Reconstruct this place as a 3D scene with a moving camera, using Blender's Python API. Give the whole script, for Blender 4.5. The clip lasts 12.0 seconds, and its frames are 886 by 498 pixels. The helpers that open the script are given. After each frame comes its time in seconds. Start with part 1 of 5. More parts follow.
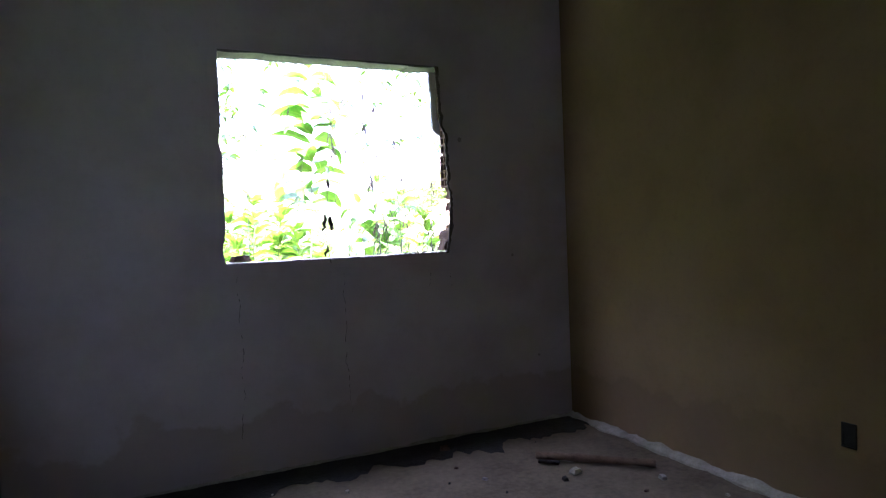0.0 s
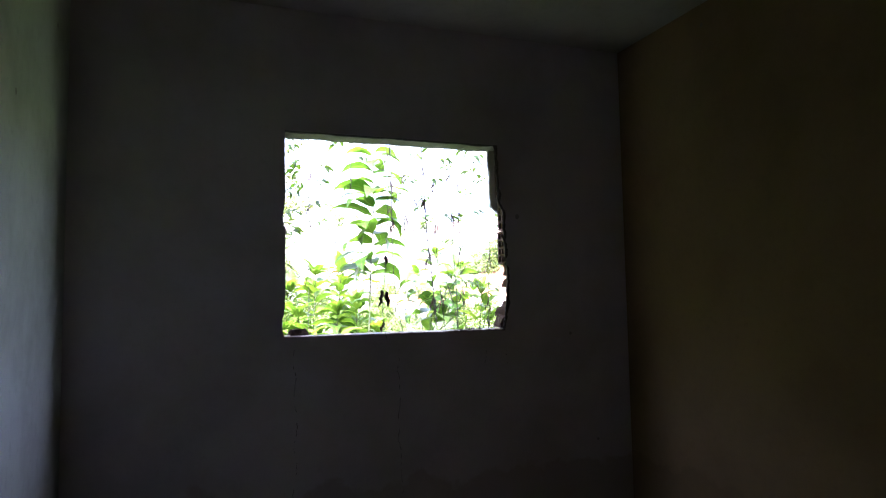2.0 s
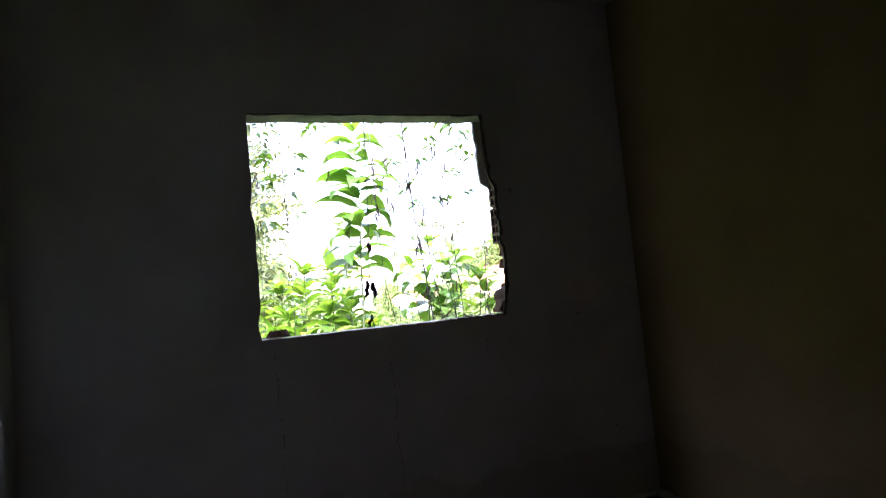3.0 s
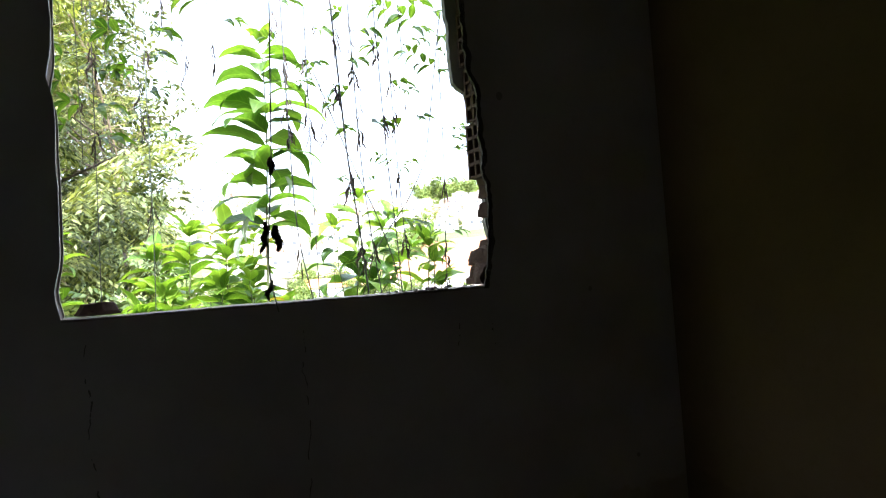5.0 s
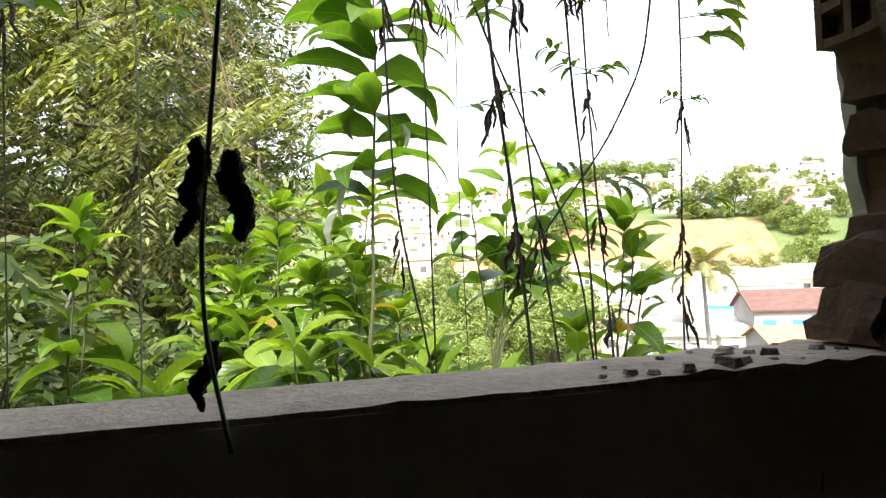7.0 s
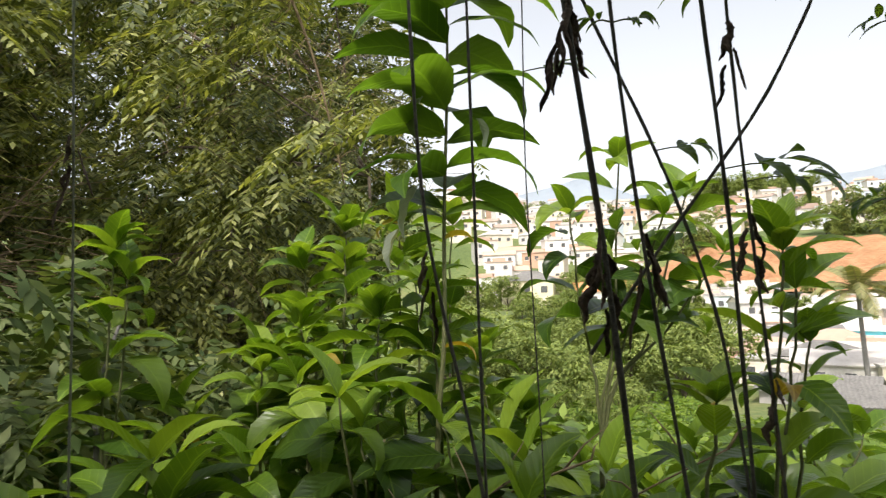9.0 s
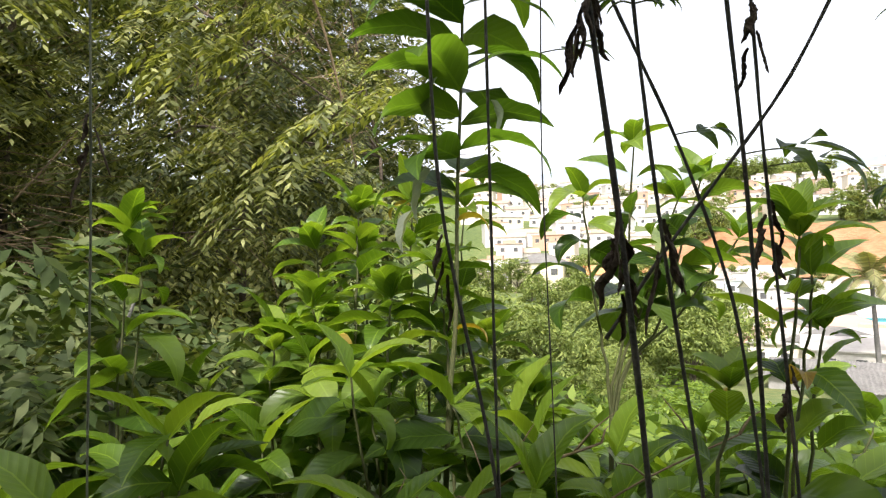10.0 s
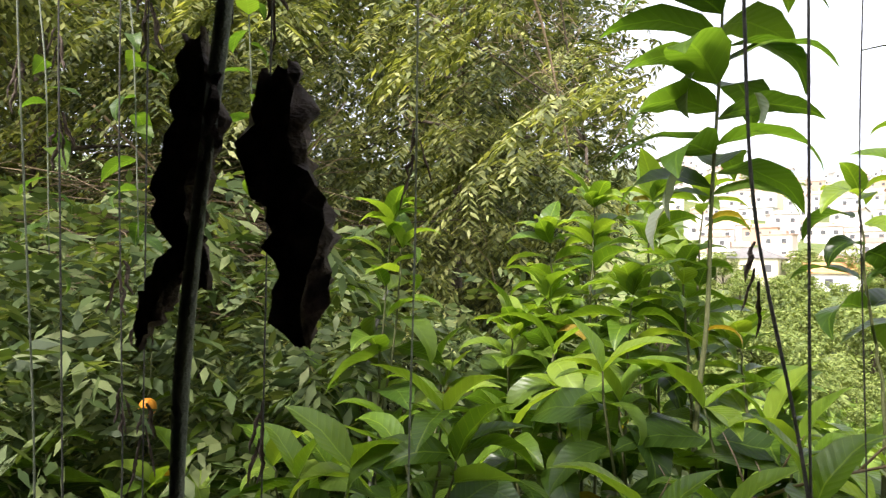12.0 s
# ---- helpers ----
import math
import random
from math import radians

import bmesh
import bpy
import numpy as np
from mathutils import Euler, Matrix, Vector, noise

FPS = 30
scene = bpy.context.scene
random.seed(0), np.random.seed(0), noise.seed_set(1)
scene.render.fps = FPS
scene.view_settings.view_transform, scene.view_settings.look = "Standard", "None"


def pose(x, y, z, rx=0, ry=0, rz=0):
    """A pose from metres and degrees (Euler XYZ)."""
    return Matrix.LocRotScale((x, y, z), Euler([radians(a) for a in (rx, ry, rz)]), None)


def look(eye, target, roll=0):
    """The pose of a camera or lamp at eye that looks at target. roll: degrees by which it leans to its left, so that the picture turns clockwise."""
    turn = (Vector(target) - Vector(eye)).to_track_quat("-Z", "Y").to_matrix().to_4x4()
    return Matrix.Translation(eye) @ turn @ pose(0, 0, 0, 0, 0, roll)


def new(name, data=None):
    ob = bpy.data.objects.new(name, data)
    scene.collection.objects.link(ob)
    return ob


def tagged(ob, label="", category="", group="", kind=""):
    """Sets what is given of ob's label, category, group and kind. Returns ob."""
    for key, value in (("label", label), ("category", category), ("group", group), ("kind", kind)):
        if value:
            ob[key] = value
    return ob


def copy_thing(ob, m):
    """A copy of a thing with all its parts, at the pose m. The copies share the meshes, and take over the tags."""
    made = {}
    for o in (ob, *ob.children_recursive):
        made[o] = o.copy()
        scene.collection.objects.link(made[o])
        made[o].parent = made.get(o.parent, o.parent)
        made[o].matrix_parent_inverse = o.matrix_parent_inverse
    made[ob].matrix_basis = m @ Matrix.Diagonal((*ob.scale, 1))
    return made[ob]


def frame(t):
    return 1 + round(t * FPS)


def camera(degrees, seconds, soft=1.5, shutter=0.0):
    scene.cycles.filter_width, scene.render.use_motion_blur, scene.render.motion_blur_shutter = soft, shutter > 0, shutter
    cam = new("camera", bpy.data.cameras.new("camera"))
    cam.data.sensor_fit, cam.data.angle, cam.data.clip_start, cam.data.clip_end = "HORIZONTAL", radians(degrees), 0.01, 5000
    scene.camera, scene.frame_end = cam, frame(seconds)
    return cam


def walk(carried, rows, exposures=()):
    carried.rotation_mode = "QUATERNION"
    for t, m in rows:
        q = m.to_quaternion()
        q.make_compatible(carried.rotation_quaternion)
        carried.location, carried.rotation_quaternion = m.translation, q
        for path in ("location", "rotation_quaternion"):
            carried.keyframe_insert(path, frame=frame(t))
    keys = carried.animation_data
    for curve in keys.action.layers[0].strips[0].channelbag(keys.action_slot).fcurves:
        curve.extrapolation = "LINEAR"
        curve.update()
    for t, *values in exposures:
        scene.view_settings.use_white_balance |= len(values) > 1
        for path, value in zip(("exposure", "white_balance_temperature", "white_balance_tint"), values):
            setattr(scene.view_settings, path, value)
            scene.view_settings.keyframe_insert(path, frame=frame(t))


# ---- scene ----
cam = camera(68.4, 12.0, 1.2, 0.12)
PATH = [
    (0, (0.094, -0.005, 1.193), (0.964, 1.795, 1.133), -2.2),
    (0.5, (0.13, 0.0, 1.229), (1.006, 1.796, 1.311), -2.9),
    (1, (0.141, -0.021, 1.226), (0.957, 1.8, 1.364), -0.9),
    (1.5, (0.117, -0.012, 1.22), (0.858, 1.84, 1.361), 0.3),
    (2, (0.117, -0.01, 1.251), (0.821, 1.856, 1.397), -1.0),
    (2.5, (0.211, -0.006, 1.27), (0.924, 1.861, 1.348), -2.4),
    (3, (0.281, 0.267, 1.198), (0.982, 2.135, 1.333), -5.5),
    (3.5, (0.415, 0.475, 1.137), (1.218, 2.304, 1.236), -4.7),
    (3.7, (0.505, 0.579, 1.129), (1.344, 2.392, 1.23), -4.7),
    (5.3, (0.678, 1.64, 1.104), (1.628, 3.399, 1.169), -4.5),
    (5.5, (0.748, 1.734, 1.098), (1.724, 3.479, 1.156), -5.7),
    (6, (0.913, 2.109, 1.125), (1.824, 3.887, 1.215), -5.2),
    (6.3, (1.02, 2.327, 1.151), (1.664, 4.219, 1.235), -3.6),
    (6.5, (1.057, 2.45, 1.167), (1.559, 4.385, 1.246), -3.7),
    (6.7, (1.059, 2.576, 1.174), (1.584, 4.505, 1.224), -2.7),
    (8.3, (1.293, 3.173, 1.2), (1.625, 5.141, 1.322), -0.5),
    (8.5, (1.318, 3.195, 1.203), (1.628, 5.166, 1.342), -1.0),
    (9, (1.308, 3.228, 1.207), (1.456, 5.219, 1.334), -2.1),
    (9.2, (1.266, 3.217, 1.229), (1.297, 5.216, 1.297), -2.5),
    (9.5, (1.269, 3.236, 1.212), (1.279, 5.235, 1.26), -1.3),
    (10, (1.301, 3.229, 1.209), (1.416, 5.225, 1.28), -1.4),
    (10.5, (1.3, 3.211, 1.207), (1.407, 5.208, 1.247), -2.1),
    (10.9, (1.277, 3.199, 1.231), (1.219, 5.198, 1.263), 0.1),
    (11, (1.26, 3.21, 1.215), (1.155, 5.207, 1.259), -0.4),
    (11.5, (1.178, 3.132, 1.224), (0.905, 5.112, 1.283), -0.4),
    (12, (1.129, 3.142, 1.229), (0.664, 5.087, 1.271), 0.5),
]

EXPOSURES = [(0.0, 5.0, 4850, 32), (0.5, 5.3, 4850, 32), (1.0, 4.55, 4900, 31), (1.5, 4.05, 5000, 30), (2.0, 3.75, 5100, 28), (3.0, 3.45, 5200, 24), (3.7, 3.15, 5300, 20), (5.3, 2.9, 5500, 11), (6.0, 2.9, 5600, 10), (6.7, 2.45, 6100, 10),
             (8.3, 0.85, 6600, 10), (9.0, 1.0, 6600, 10), (10.0, 1.35, 6500, 12), (10.5, 1.4, 6500, 12), (12.0, 1.75, 6400, 15)]
walk(cam, [(t, look(eye, target, roll)) for t, eye, target, roll in PATH], EXPOSURES)

# ---- world and sun ----
SUN_ELEV, SUN_AZ = 52.0, 200.0  # azimuth clockwise from +y
world = bpy.data.worlds.new("sky_world")
scene.world = world
world.use_nodes = True
wn = world.node_tree.nodes
wl = world.node_tree.links
wn.clear()
w_sky = wn.new("ShaderNodeTexSky")
w_sky.sky_type = "NISHITA"
w_sky.sun_disc = False
w_sky.sun_elevation = radians(SUN_ELEV)
w_sky.sun_rotation = radians(SUN_AZ)
w_sky.dust_density = 4.0
w_sky.air_density = 1.0
w_sat = wn.new("ShaderNodeHueSaturation")
w_sat.inputs["Saturation"].default_value = 0.25
w_bg = wn.new("ShaderNodeBackground")
w_bg.inputs["Strength"].default_value = 0.15
w_out = wn.new("ShaderNodeOutputWorld")
wl.new(w_sky.outputs[0], w_sat.inputs["Color"])
wl.new(w_sat.outputs[0], w_bg.inputs["Color"])
wl.new(w_bg.outputs[0], w_out.inputs["Surface"])

sun = new("sun", bpy.data.lights.new("sun", "SUN"))
sun.data.energy = 1.8
sun.data.angle = radians(3.0)
sun.data.color = (1.0, 0.95, 0.86)
az, el = radians(SUN_AZ), radians(SUN_ELEV)
sun_dir = Vector((math.sin(az) * math.cos(el), math.cos(az) * math.cos(el), math.sin(el)))
sun.matrix_world = look(tuple(sun_dir * 50), (0, 0, 0))


# ---- materials ----
class NT:
    """A small wrapper for building node materials."""

    def __init__(self, name):
        self.m = bpy.data.materials.new(name)
        self.m.use_nodes = True
        self.t = self.m.node_tree
        self.n = self.t.nodes
        self.b = self.n["Principled BSDF"]
        self.out = self.n["Material Output"]

    def add(self, kind, **inputs):
        node = self.n.new(kind)
        for key, value in inputs.items():
            node.inputs[key.replace("_", " ")].default_value = value
        return node

    def link(self, a, b):
        self.t.links.new(a, b)

    def noise(self, scale, detail=4.0, rough=0.55, vec=None):
        node = self.add("ShaderNodeTexNoise", Scale=scale, Detail=detail, Roughness=rough)
        if vec is not None:
            self.link(vec, node.inputs["Vector"])
        return node.outputs["Fac"]

    def coords(self):
        return self.n.new("ShaderNodeTexCoord").outputs["Object"]

    def ramp(self, fac, stops, mode="LINEAR"):
        node = self.n.new("ShaderNodeValToRGB")
        node.color_ramp.interpolation = mode
        els = node.color_ramp.elements
        while len(els) < len(stops):
            els.new(0.5)
        for e, (p, c) in zip(els, stops):
            e.position = p
            e.color = (*c, 1.0) if len(c) == 3 else c
        self.link(fac, node.inputs["Fac"])
        return node.outputs["Color"]

    def mix(self, fac, a, b, mode="MIX"):
        node = self.n.new("ShaderNodeMix")
        node.data_type = "RGBA"
        node.blend_type = mode
        for sock, v in ((node.inputs[0], fac), (node.inputs[6], a), (node.inputs[7], b)):
            if hasattr(v, "is_linked"):
                self.link(v, sock)
            elif isinstance(v, tuple):
                sock.default_value = (*v, 1.0)
            else:
                sock.default_value = v
        return node.outputs[2]

    def math(self, op, a, b=0.0):
        node = self.n.new("ShaderNodeMath")
        node.operation = op
        for sock, v in ((node.inputs[0], a), (node.inputs[1], b)):
            if hasattr(v, "is_linked"):
                self.link(v, sock)
            else:
                sock.default_value = v
        return node.outputs[0]

    def bump(self, height, strength=0.3, distance=0.01):
        node = self.add("ShaderNodeBump", Strength=strength, Distance=distance)
        self.link(height, node.inputs["Height"])
        self.link(node.outputs[0], self.b.inputs["Normal"])
        return node

    def colour(self, sock):
        self.link(sock, self.b.inputs["Base Color"])

    def rough(self, v):
        if hasattr(v, "is_linked"):
            self.link(v, self.b.inputs["Roughness"])
        else:
            self.b.inputs["Roughness"].default_value = v


def plain(name, dark, light, rough=0.8, scale=8.0, fine=60.0, bump=0.2, dist=0.005, spec=0.3):
    m = NT(name)
    co = m.coords()
    big = m.noise(scale, 5.0, 0.6, co)
    small = m.noise(fine, 3.0, 0.6, co)
    m.colour(m.ramp(m.math("ADD", m.math("MULTIPLY", big, 0.65), m.math("MULTIPLY", small, 0.35)), [(0.3, dark), (0.7, light)]))
    m.rough(rough)
    m.b.inputs["Specular IOR Level"].default_value = spec
    m.bump(small, bump, dist)
    return m.m


def wall_paint(name, base, dirt, low_stain, cracks=()):
    """Old painted plaster: blotches, damp stain near the floor, hairline cracks at given x."""
    m = NT(name)
    co = m.coords()
    sep = m.n.new("ShaderNodeSeparateXYZ")
    m.link(co, sep.inputs[0])
    z = sep.outputs["Z"]
    blot = m.noise(1.6, 6.0, 0.62, co)
    fine = m.noise(26.0, 4.0, 0.6, co)
    grain = m.noise(220.0, 2.0, 0.5, co)
    c = m.ramp(blot, [(0.3, dirt), (0.55, base), (0.8, tuple(min(1.0, v * 1.08) for v in base))])
    c = m.mix(m.ramp(fine, [(0.56, (0, 0, 0)), (0.75, (0.35, 0.35, 0.35))]), c, dirt)
    edge = m.math("ADD", z, m.math("MULTIPLY", m.noise(3.0, 5.0, 0.6, co), 0.55))
    stain = m.ramp(edge, [(0.40, (0.55, 0.55, 0.55)), (0.55, (0.75, 0.75, 0.75)), (0.585, (0.18, 0.18, 0.18)), (0.85, (0, 0, 0))])
    c = m.mix(stain, c, low_stain)
    for cx, z0, z1 in cracks:
        wob = m.math("MULTIPLY", m.math("SUBTRACT", m.noise(5.0, 4.0, 0.6, co), 0.5), 0.09)
        d = m.math("ABSOLUTE", m.math("SUBTRACT", m.math("ADD", sep.outputs["X"], wob), cx))
        line = m.math("LESS_THAN", d, m.math("MULTIPLY", m.noise(11.0, 2.0, 0.5, co), 0.0030))
        line = m.math("MULTIPLY", line, m.math("LESS_THAN", z, z1))
        line = m.math("MULTIPLY", line, m.math("GREATER_THAN", z, z0))
        line = m.math("MULTIPLY", line, m.math("GREATER_THAN", fine, 0.50))
        c = m.mix(m.math("MULTIPLY", line, 0.8), c, (0.10, 0.09, 0.085))
    # small chips where the paint came off
    vo = m.n.new("ShaderNodeTexVoronoi")
    vo.inputs["Scale"].default_value = 3.1
    m.link(co, vo.inputs["Vector"])
    chip = m.math("LESS_THAN", vo.outputs["Distance"], m.math("MULTIPLY", m.noise(9.0, 3.0, 0.7, co), 0.07))
    c = m.mix(m.math("MULTIPLY", chip, 0.6), c, (0.20, 0.17, 0.15))
    m.colour(c)
    m.rough(m.math("ADD", 0.62, m.math("MULTIPLY", fine, 0.3)))
    m.b.inputs["Specular IOR Level"].default_value = 0.25
    m.bump(m.math("ADD", m.math("MULTIPLY", blot, 1.4), m.math("MULTIPLY", grain, 0.10)), 0.35, 0.012)
    return m.m


M_WALL_WIN = wall_paint("paint_window_wall", (0.66, 0.595, 0.60), (0.54, 0.475, 0.455), (0.47, 0.385, 0.33), ((0.57, 0.18, 1.0), (1.11, 0.22, 1.04), (1.60, 0.885, 0.955), (1.735, 0.875, 0.95)))
M_WALL_RIGHT = wall_paint("paint_ochre_wall", (0.29, 0.200, 0.098), (0.225, 0.152, 0.074), (0.21, 0.142, 0.07))
M_WALL_LEFT = wall_paint("paint_pale_wall", (0.66, 0.68, 0.62), (0.44, 0.46, 0.40), (0.40, 0.40, 0.34))
M_CEIL = wall_paint("paint_ceiling", (0.50, 0.47, 0.42), (0.38, 0.35, 0.30), (0.38, 0.35, 0.30))
M_OUTER = plain("outer_render", (0.30, 0.28, 0.25), (0.44, 0.41, 0.37), 0.9, 3.0, 40.0, 0.4)
M_PLASTER = plain("broken_plaster", (0.20, 0.18, 0.165), (0.36, 0.335, 0.31), 0.95, 14.0, 90.0, 0.8, 0.01)
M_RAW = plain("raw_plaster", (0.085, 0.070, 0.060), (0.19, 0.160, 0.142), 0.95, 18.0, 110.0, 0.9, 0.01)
M_SILL = plain("sill_mortar", (0.32, 0.27, 0.225), (0.58, 0.50, 0.425), 0.95, 10.0, 80.0, 0.7, 0.01)
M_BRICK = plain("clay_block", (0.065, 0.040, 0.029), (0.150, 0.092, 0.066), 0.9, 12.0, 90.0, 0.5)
M_FLOOR = plain("dusty_concrete", (0.095, 0.068, 0.040), (0.26, 0.20, 0.125), 0.92, 2.6, 34.0, 0.5, 0.008)
M_MORTAR = plain("pale_mortar", (0.30, 0.27, 0.20), (0.58, 0.52, 0.42), 0.95, 20.0, 120.0, 0.8, 0.008)
M_DAMP = plain("damp_dirt", (0.012, 0.011, 0.010), (0.05, 0.042, 0.035), 0.85, 9.0, 60.0, 0.7, 0.012)
M_WOOD = plain("old_pole_wood", (0.10, 0.065, 0.04), (0.26, 0.18, 0.11), 0.8, 18.0, 120.0, 0.6)
M_PLASTIC = plain("black_plastic", (0.012, 0.012, 0.013), (0.03, 0.03, 0.03), 0.45, 20.0, 200.0, 0.1)
M_BARK = plain("bark", (0.05, 0.038, 0.028), (0.17, 0.135, 0.10), 0.92, 14.0, 90.0, 0.9, 0.02)
M_VINE = plain("vine_stem", (0.03, 0.03, 0.028), (0.12, 0.11, 0.095), 0.75, 60.0, 300.0, 0.5)
M_VINE_GREEN = plain("vine_stem_green", (0.09, 0.105, 0.07), (0.22, 0.23, 0.165), 0.65, 60.0, 300.0, 0.4)
M_STEM = plain("shrub_stem", (0.055, 0.070, 0.024), (0.135, 0.135, 0.060), 0.7, 30.0, 200.0, 0.4)
M_DEAD = plain("dead_leaf", (0.026, 0.020, 0.016), (0.15, 0.108, 0.080), 0.8, 40.0, 200.0, 0.6)
M_DRY = plain("dry_twigs", (0.11, 0.075, 0.042), (0.27, 0.20, 0.12), 0.85, 20.0, 120.0, 0.5)


def leaf_mat(name, dark, mid, light, trans=0.42, rough=0.34, island=False, vein=True, spec=0.45):
    m = NT(name)
    co = m.coords()
    if island:
        rnd = m.n.new("ShaderNodeNewGeometry").outputs["Random Per Island"]
    else:
        rnd = m.n.new("ShaderNodeObjectInfo").outputs["Random"]
    blot = m.noise(14.0, 4.0, 0.6, co)
    fac = m.math("ADD", m.math("MULTIPLY", rnd, 0.75), m.math("MULTIPLY", blot, 0.3))
    c = m.ramp(fac, [(0.12, dark), (0.5, mid), (0.95, light)])
    if vein:
        sep = m.n.new("ShaderNodeSeparateXYZ")
        m.link(co, sep.inputs[0])
        ax = m.math("ABSOLUTE", sep.outputs["X"])
        mid_rib = m.math("LESS_THAN", ax, 0.0018)
        ribs = m.math("SINE", m.math("MULTIPLY", m.math("SUBTRACT", sep.outputs["Y"], m.math("MULTIPLY", ax, 0.9)), 340.0))
        side = m.math("GREATER_THAN", ribs, 0.955)
        c = m.mix(m.math("MULTIPLY", m.math("MAXIMUM", mid_rib, m.math("MULTIPLY", side, 0.4)), 0.4), c, tuple(min(1.0, v * 1.5) for v in light))
        m.bump(m.math("ADD", m.math("MULTIPLY", ribs, 0.35), blot), 0.30, 0.004)
    m.colour(c)
    m.rough(rough)
    m.b.inputs["Specular IOR Level"].default_value = spec
    tr = m.n.new("ShaderNodeBsdfTranslucent")
    tc = m.mix(1.0, c, (1.75, 1.75, 0.55), "MULTIPLY")
    m.link(tc, tr.inputs["Color"])
    mx = m.n.new("ShaderNodeMixShader")
    mx.inputs[0].default_value = trans
    m.link(m.b.outputs[0], mx.inputs[1])
    m.link(tr.outputs[0], mx.inputs[2])
    m.link(mx.outputs[0], m.out.inputs["Surface"])
    return m.m


M_LEAF = leaf_mat("broad_leaf", (0.024, 0.052, 0.009), (0.052, 0.102, 0.015), (0.110, 0.170, 0.026), 0.5)
M_LEAF_ARCH = leaf_mat("arching_leaf", (0.034, 0.070, 0.010), (0.060, 0.118, 0.015), (0.100, 0.165, 0.024), 0.52, 0.42)
M_LEAF_WILT = leaf_mat("wilted_leaf", (0.095, 0.125, 0.095), (0.135, 0.165, 0.125), (0.19, 0.21, 0.16), 0.3, 0.6)
M_LEAF_YOUNG = leaf_mat("young_leaf", (0.070, 0.135, 0.014), (0.125, 0.205, 0.022), (0.215, 0.295, 0.040))
M_LEAF_OLD = leaf_mat("yellowed_leaf", (0.20, 0.12, 0.02), (0.28, 0.19, 0.03), (0.33, 0.25, 0.05))
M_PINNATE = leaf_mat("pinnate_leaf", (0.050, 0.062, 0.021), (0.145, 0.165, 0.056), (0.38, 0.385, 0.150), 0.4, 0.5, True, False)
# Darker copy of the leaf colour, standing in for shade inside the wood.
M_PINNATE_SHADE = leaf_mat("shaded_pinnate_leaf", (0.026, 0.040, 0.015), (0.085, 0.104, 0.036), (0.23, 0.24, 0.085), 0.35, 0.5, True, False)
M_UNDER = leaf_mat("undergrowth_leaf", (0.026, 0.046, 0.013), (0.072, 0.104, 0.032), (0.185, 0.215, 0.090), 0.3, 0.55, True, False, 0.25)
M_GRASSY = leaf_mat("slope_leaf", (0.06, 0.11, 0.012), (0.115, 0.185, 0.020), (0.21, 0.28, 0.036), 0.35, 0.55, True, False)
M_FAR_LEAF = leaf_mat("far_foliage", (0.070, 0.105, 0.020), (0.145, 0.190, 0.038), (0.25, 0.285, 0.074), 0.2, 0.7, True, False)
M_PALM = leaf_mat("palm_frond", (0.12, 0.13, 0.05), (0.20, 0.20, 0.085), (0.30, 0.28, 0.13), 0.25, 0.5, True, False)

m_ = NT("hill_ground")
co_ = m_.coords()
g1 = m_.noise(0.05, 6.0, 0.6, co_)
g2 = m_.noise(1.2, 5.0, 0.65, co_)
g_ = m_.math("ADD", m_.math("MULTIPLY", g1, 0.55), m_.math("MULTIPLY", g2, 0.45))
m_.colour(m_.ramp(g_, [(0.36, (0.055, 0.085, 0.022)), (0.5, (0.10, 0.135, 0.035)), (0.62, (0.17, 0.17, 0.06)), (0.75, (0.28, 0.20, 0.11))]))
m_.rough(0.95)
m_.bump(g2, 0.8, 0.15)
M_GROUND = m_.m
M_EARTH = plain("orange_earth", (0.21, 0.088, 0.036), (0.48, 0.27, 0.145), 0.95, 0.16, 0.8, 0.9, 0.4)
# Distance haze is put into the base colour as pale blue-grey.
M_MOUNT_HAZE = plain("far_mountain_haze", (0.27, 0.31, 0.355), (0.32, 0.36, 0.40), 1.0, 0.004, 0.02, 0.3, 8.0)


def varied(name, stops, rough=0.85, spec=0.2, fine=2.5):
    """One coat of paint or roofing that differs from object to object."""
    m = NT(name)
    rnd = m.n.new("ShaderNodeObjectInfo").outputs["Random"]
    co = m.coords()
    c = m.ramp(rnd, stops, "CONSTANT")
    st = m.noise(fine, 5.0, 0.65, co)
    c = m.mix(m.ramp(st, [(0.45, (0, 0, 0)), (0.8, (0.5, 0.5, 0.5))]), c, (0.30, 0.26, 0.22))
    m.colour(c)
    m.rough(rough)
    m.b.inputs["Specular IOR Level"].default_value = spec
    m.bump(st, 0.3, 0.05)
    return m.m


M_HOUSE = varied("house_wall", [(0.0, (0.72, 0.70, 0.67)), (0.25, (0.68, 0.61, 0.50)), (0.45, (0.58, 0.55, 0.52)), (0.66, (0.78, 0.70, 0.60)), (0.82, (0.52, 0.33, 0.23)), (0.93, (0.62, 0.70, 0.74))])
# Roof tones are greyed and paled in place of distance haze.
M_ROOF = varied("house_roof", [(0.0, (0.48, 0.33, 0.25)), (0.2, (0.50, 0.47, 0.44)), (0.5, (0.52, 0.38, 0.29)), (0.66, (0.42, 0.40, 0.38)), (0.88, (0.36, 0.27, 0.22))], fine=1.2)
M_WHITE = plain("white_wall", (0.68, 0.66, 0.62), (0.82, 0.80, 0.77), 0.85, 0.8, 6.0, 0.2, 0.02)
M_CREAM = plain("cream_wall", (0.66, 0.58, 0.38), (0.80, 0.72, 0.52), 0.85, 0.8, 6.0, 0.2, 0.02)
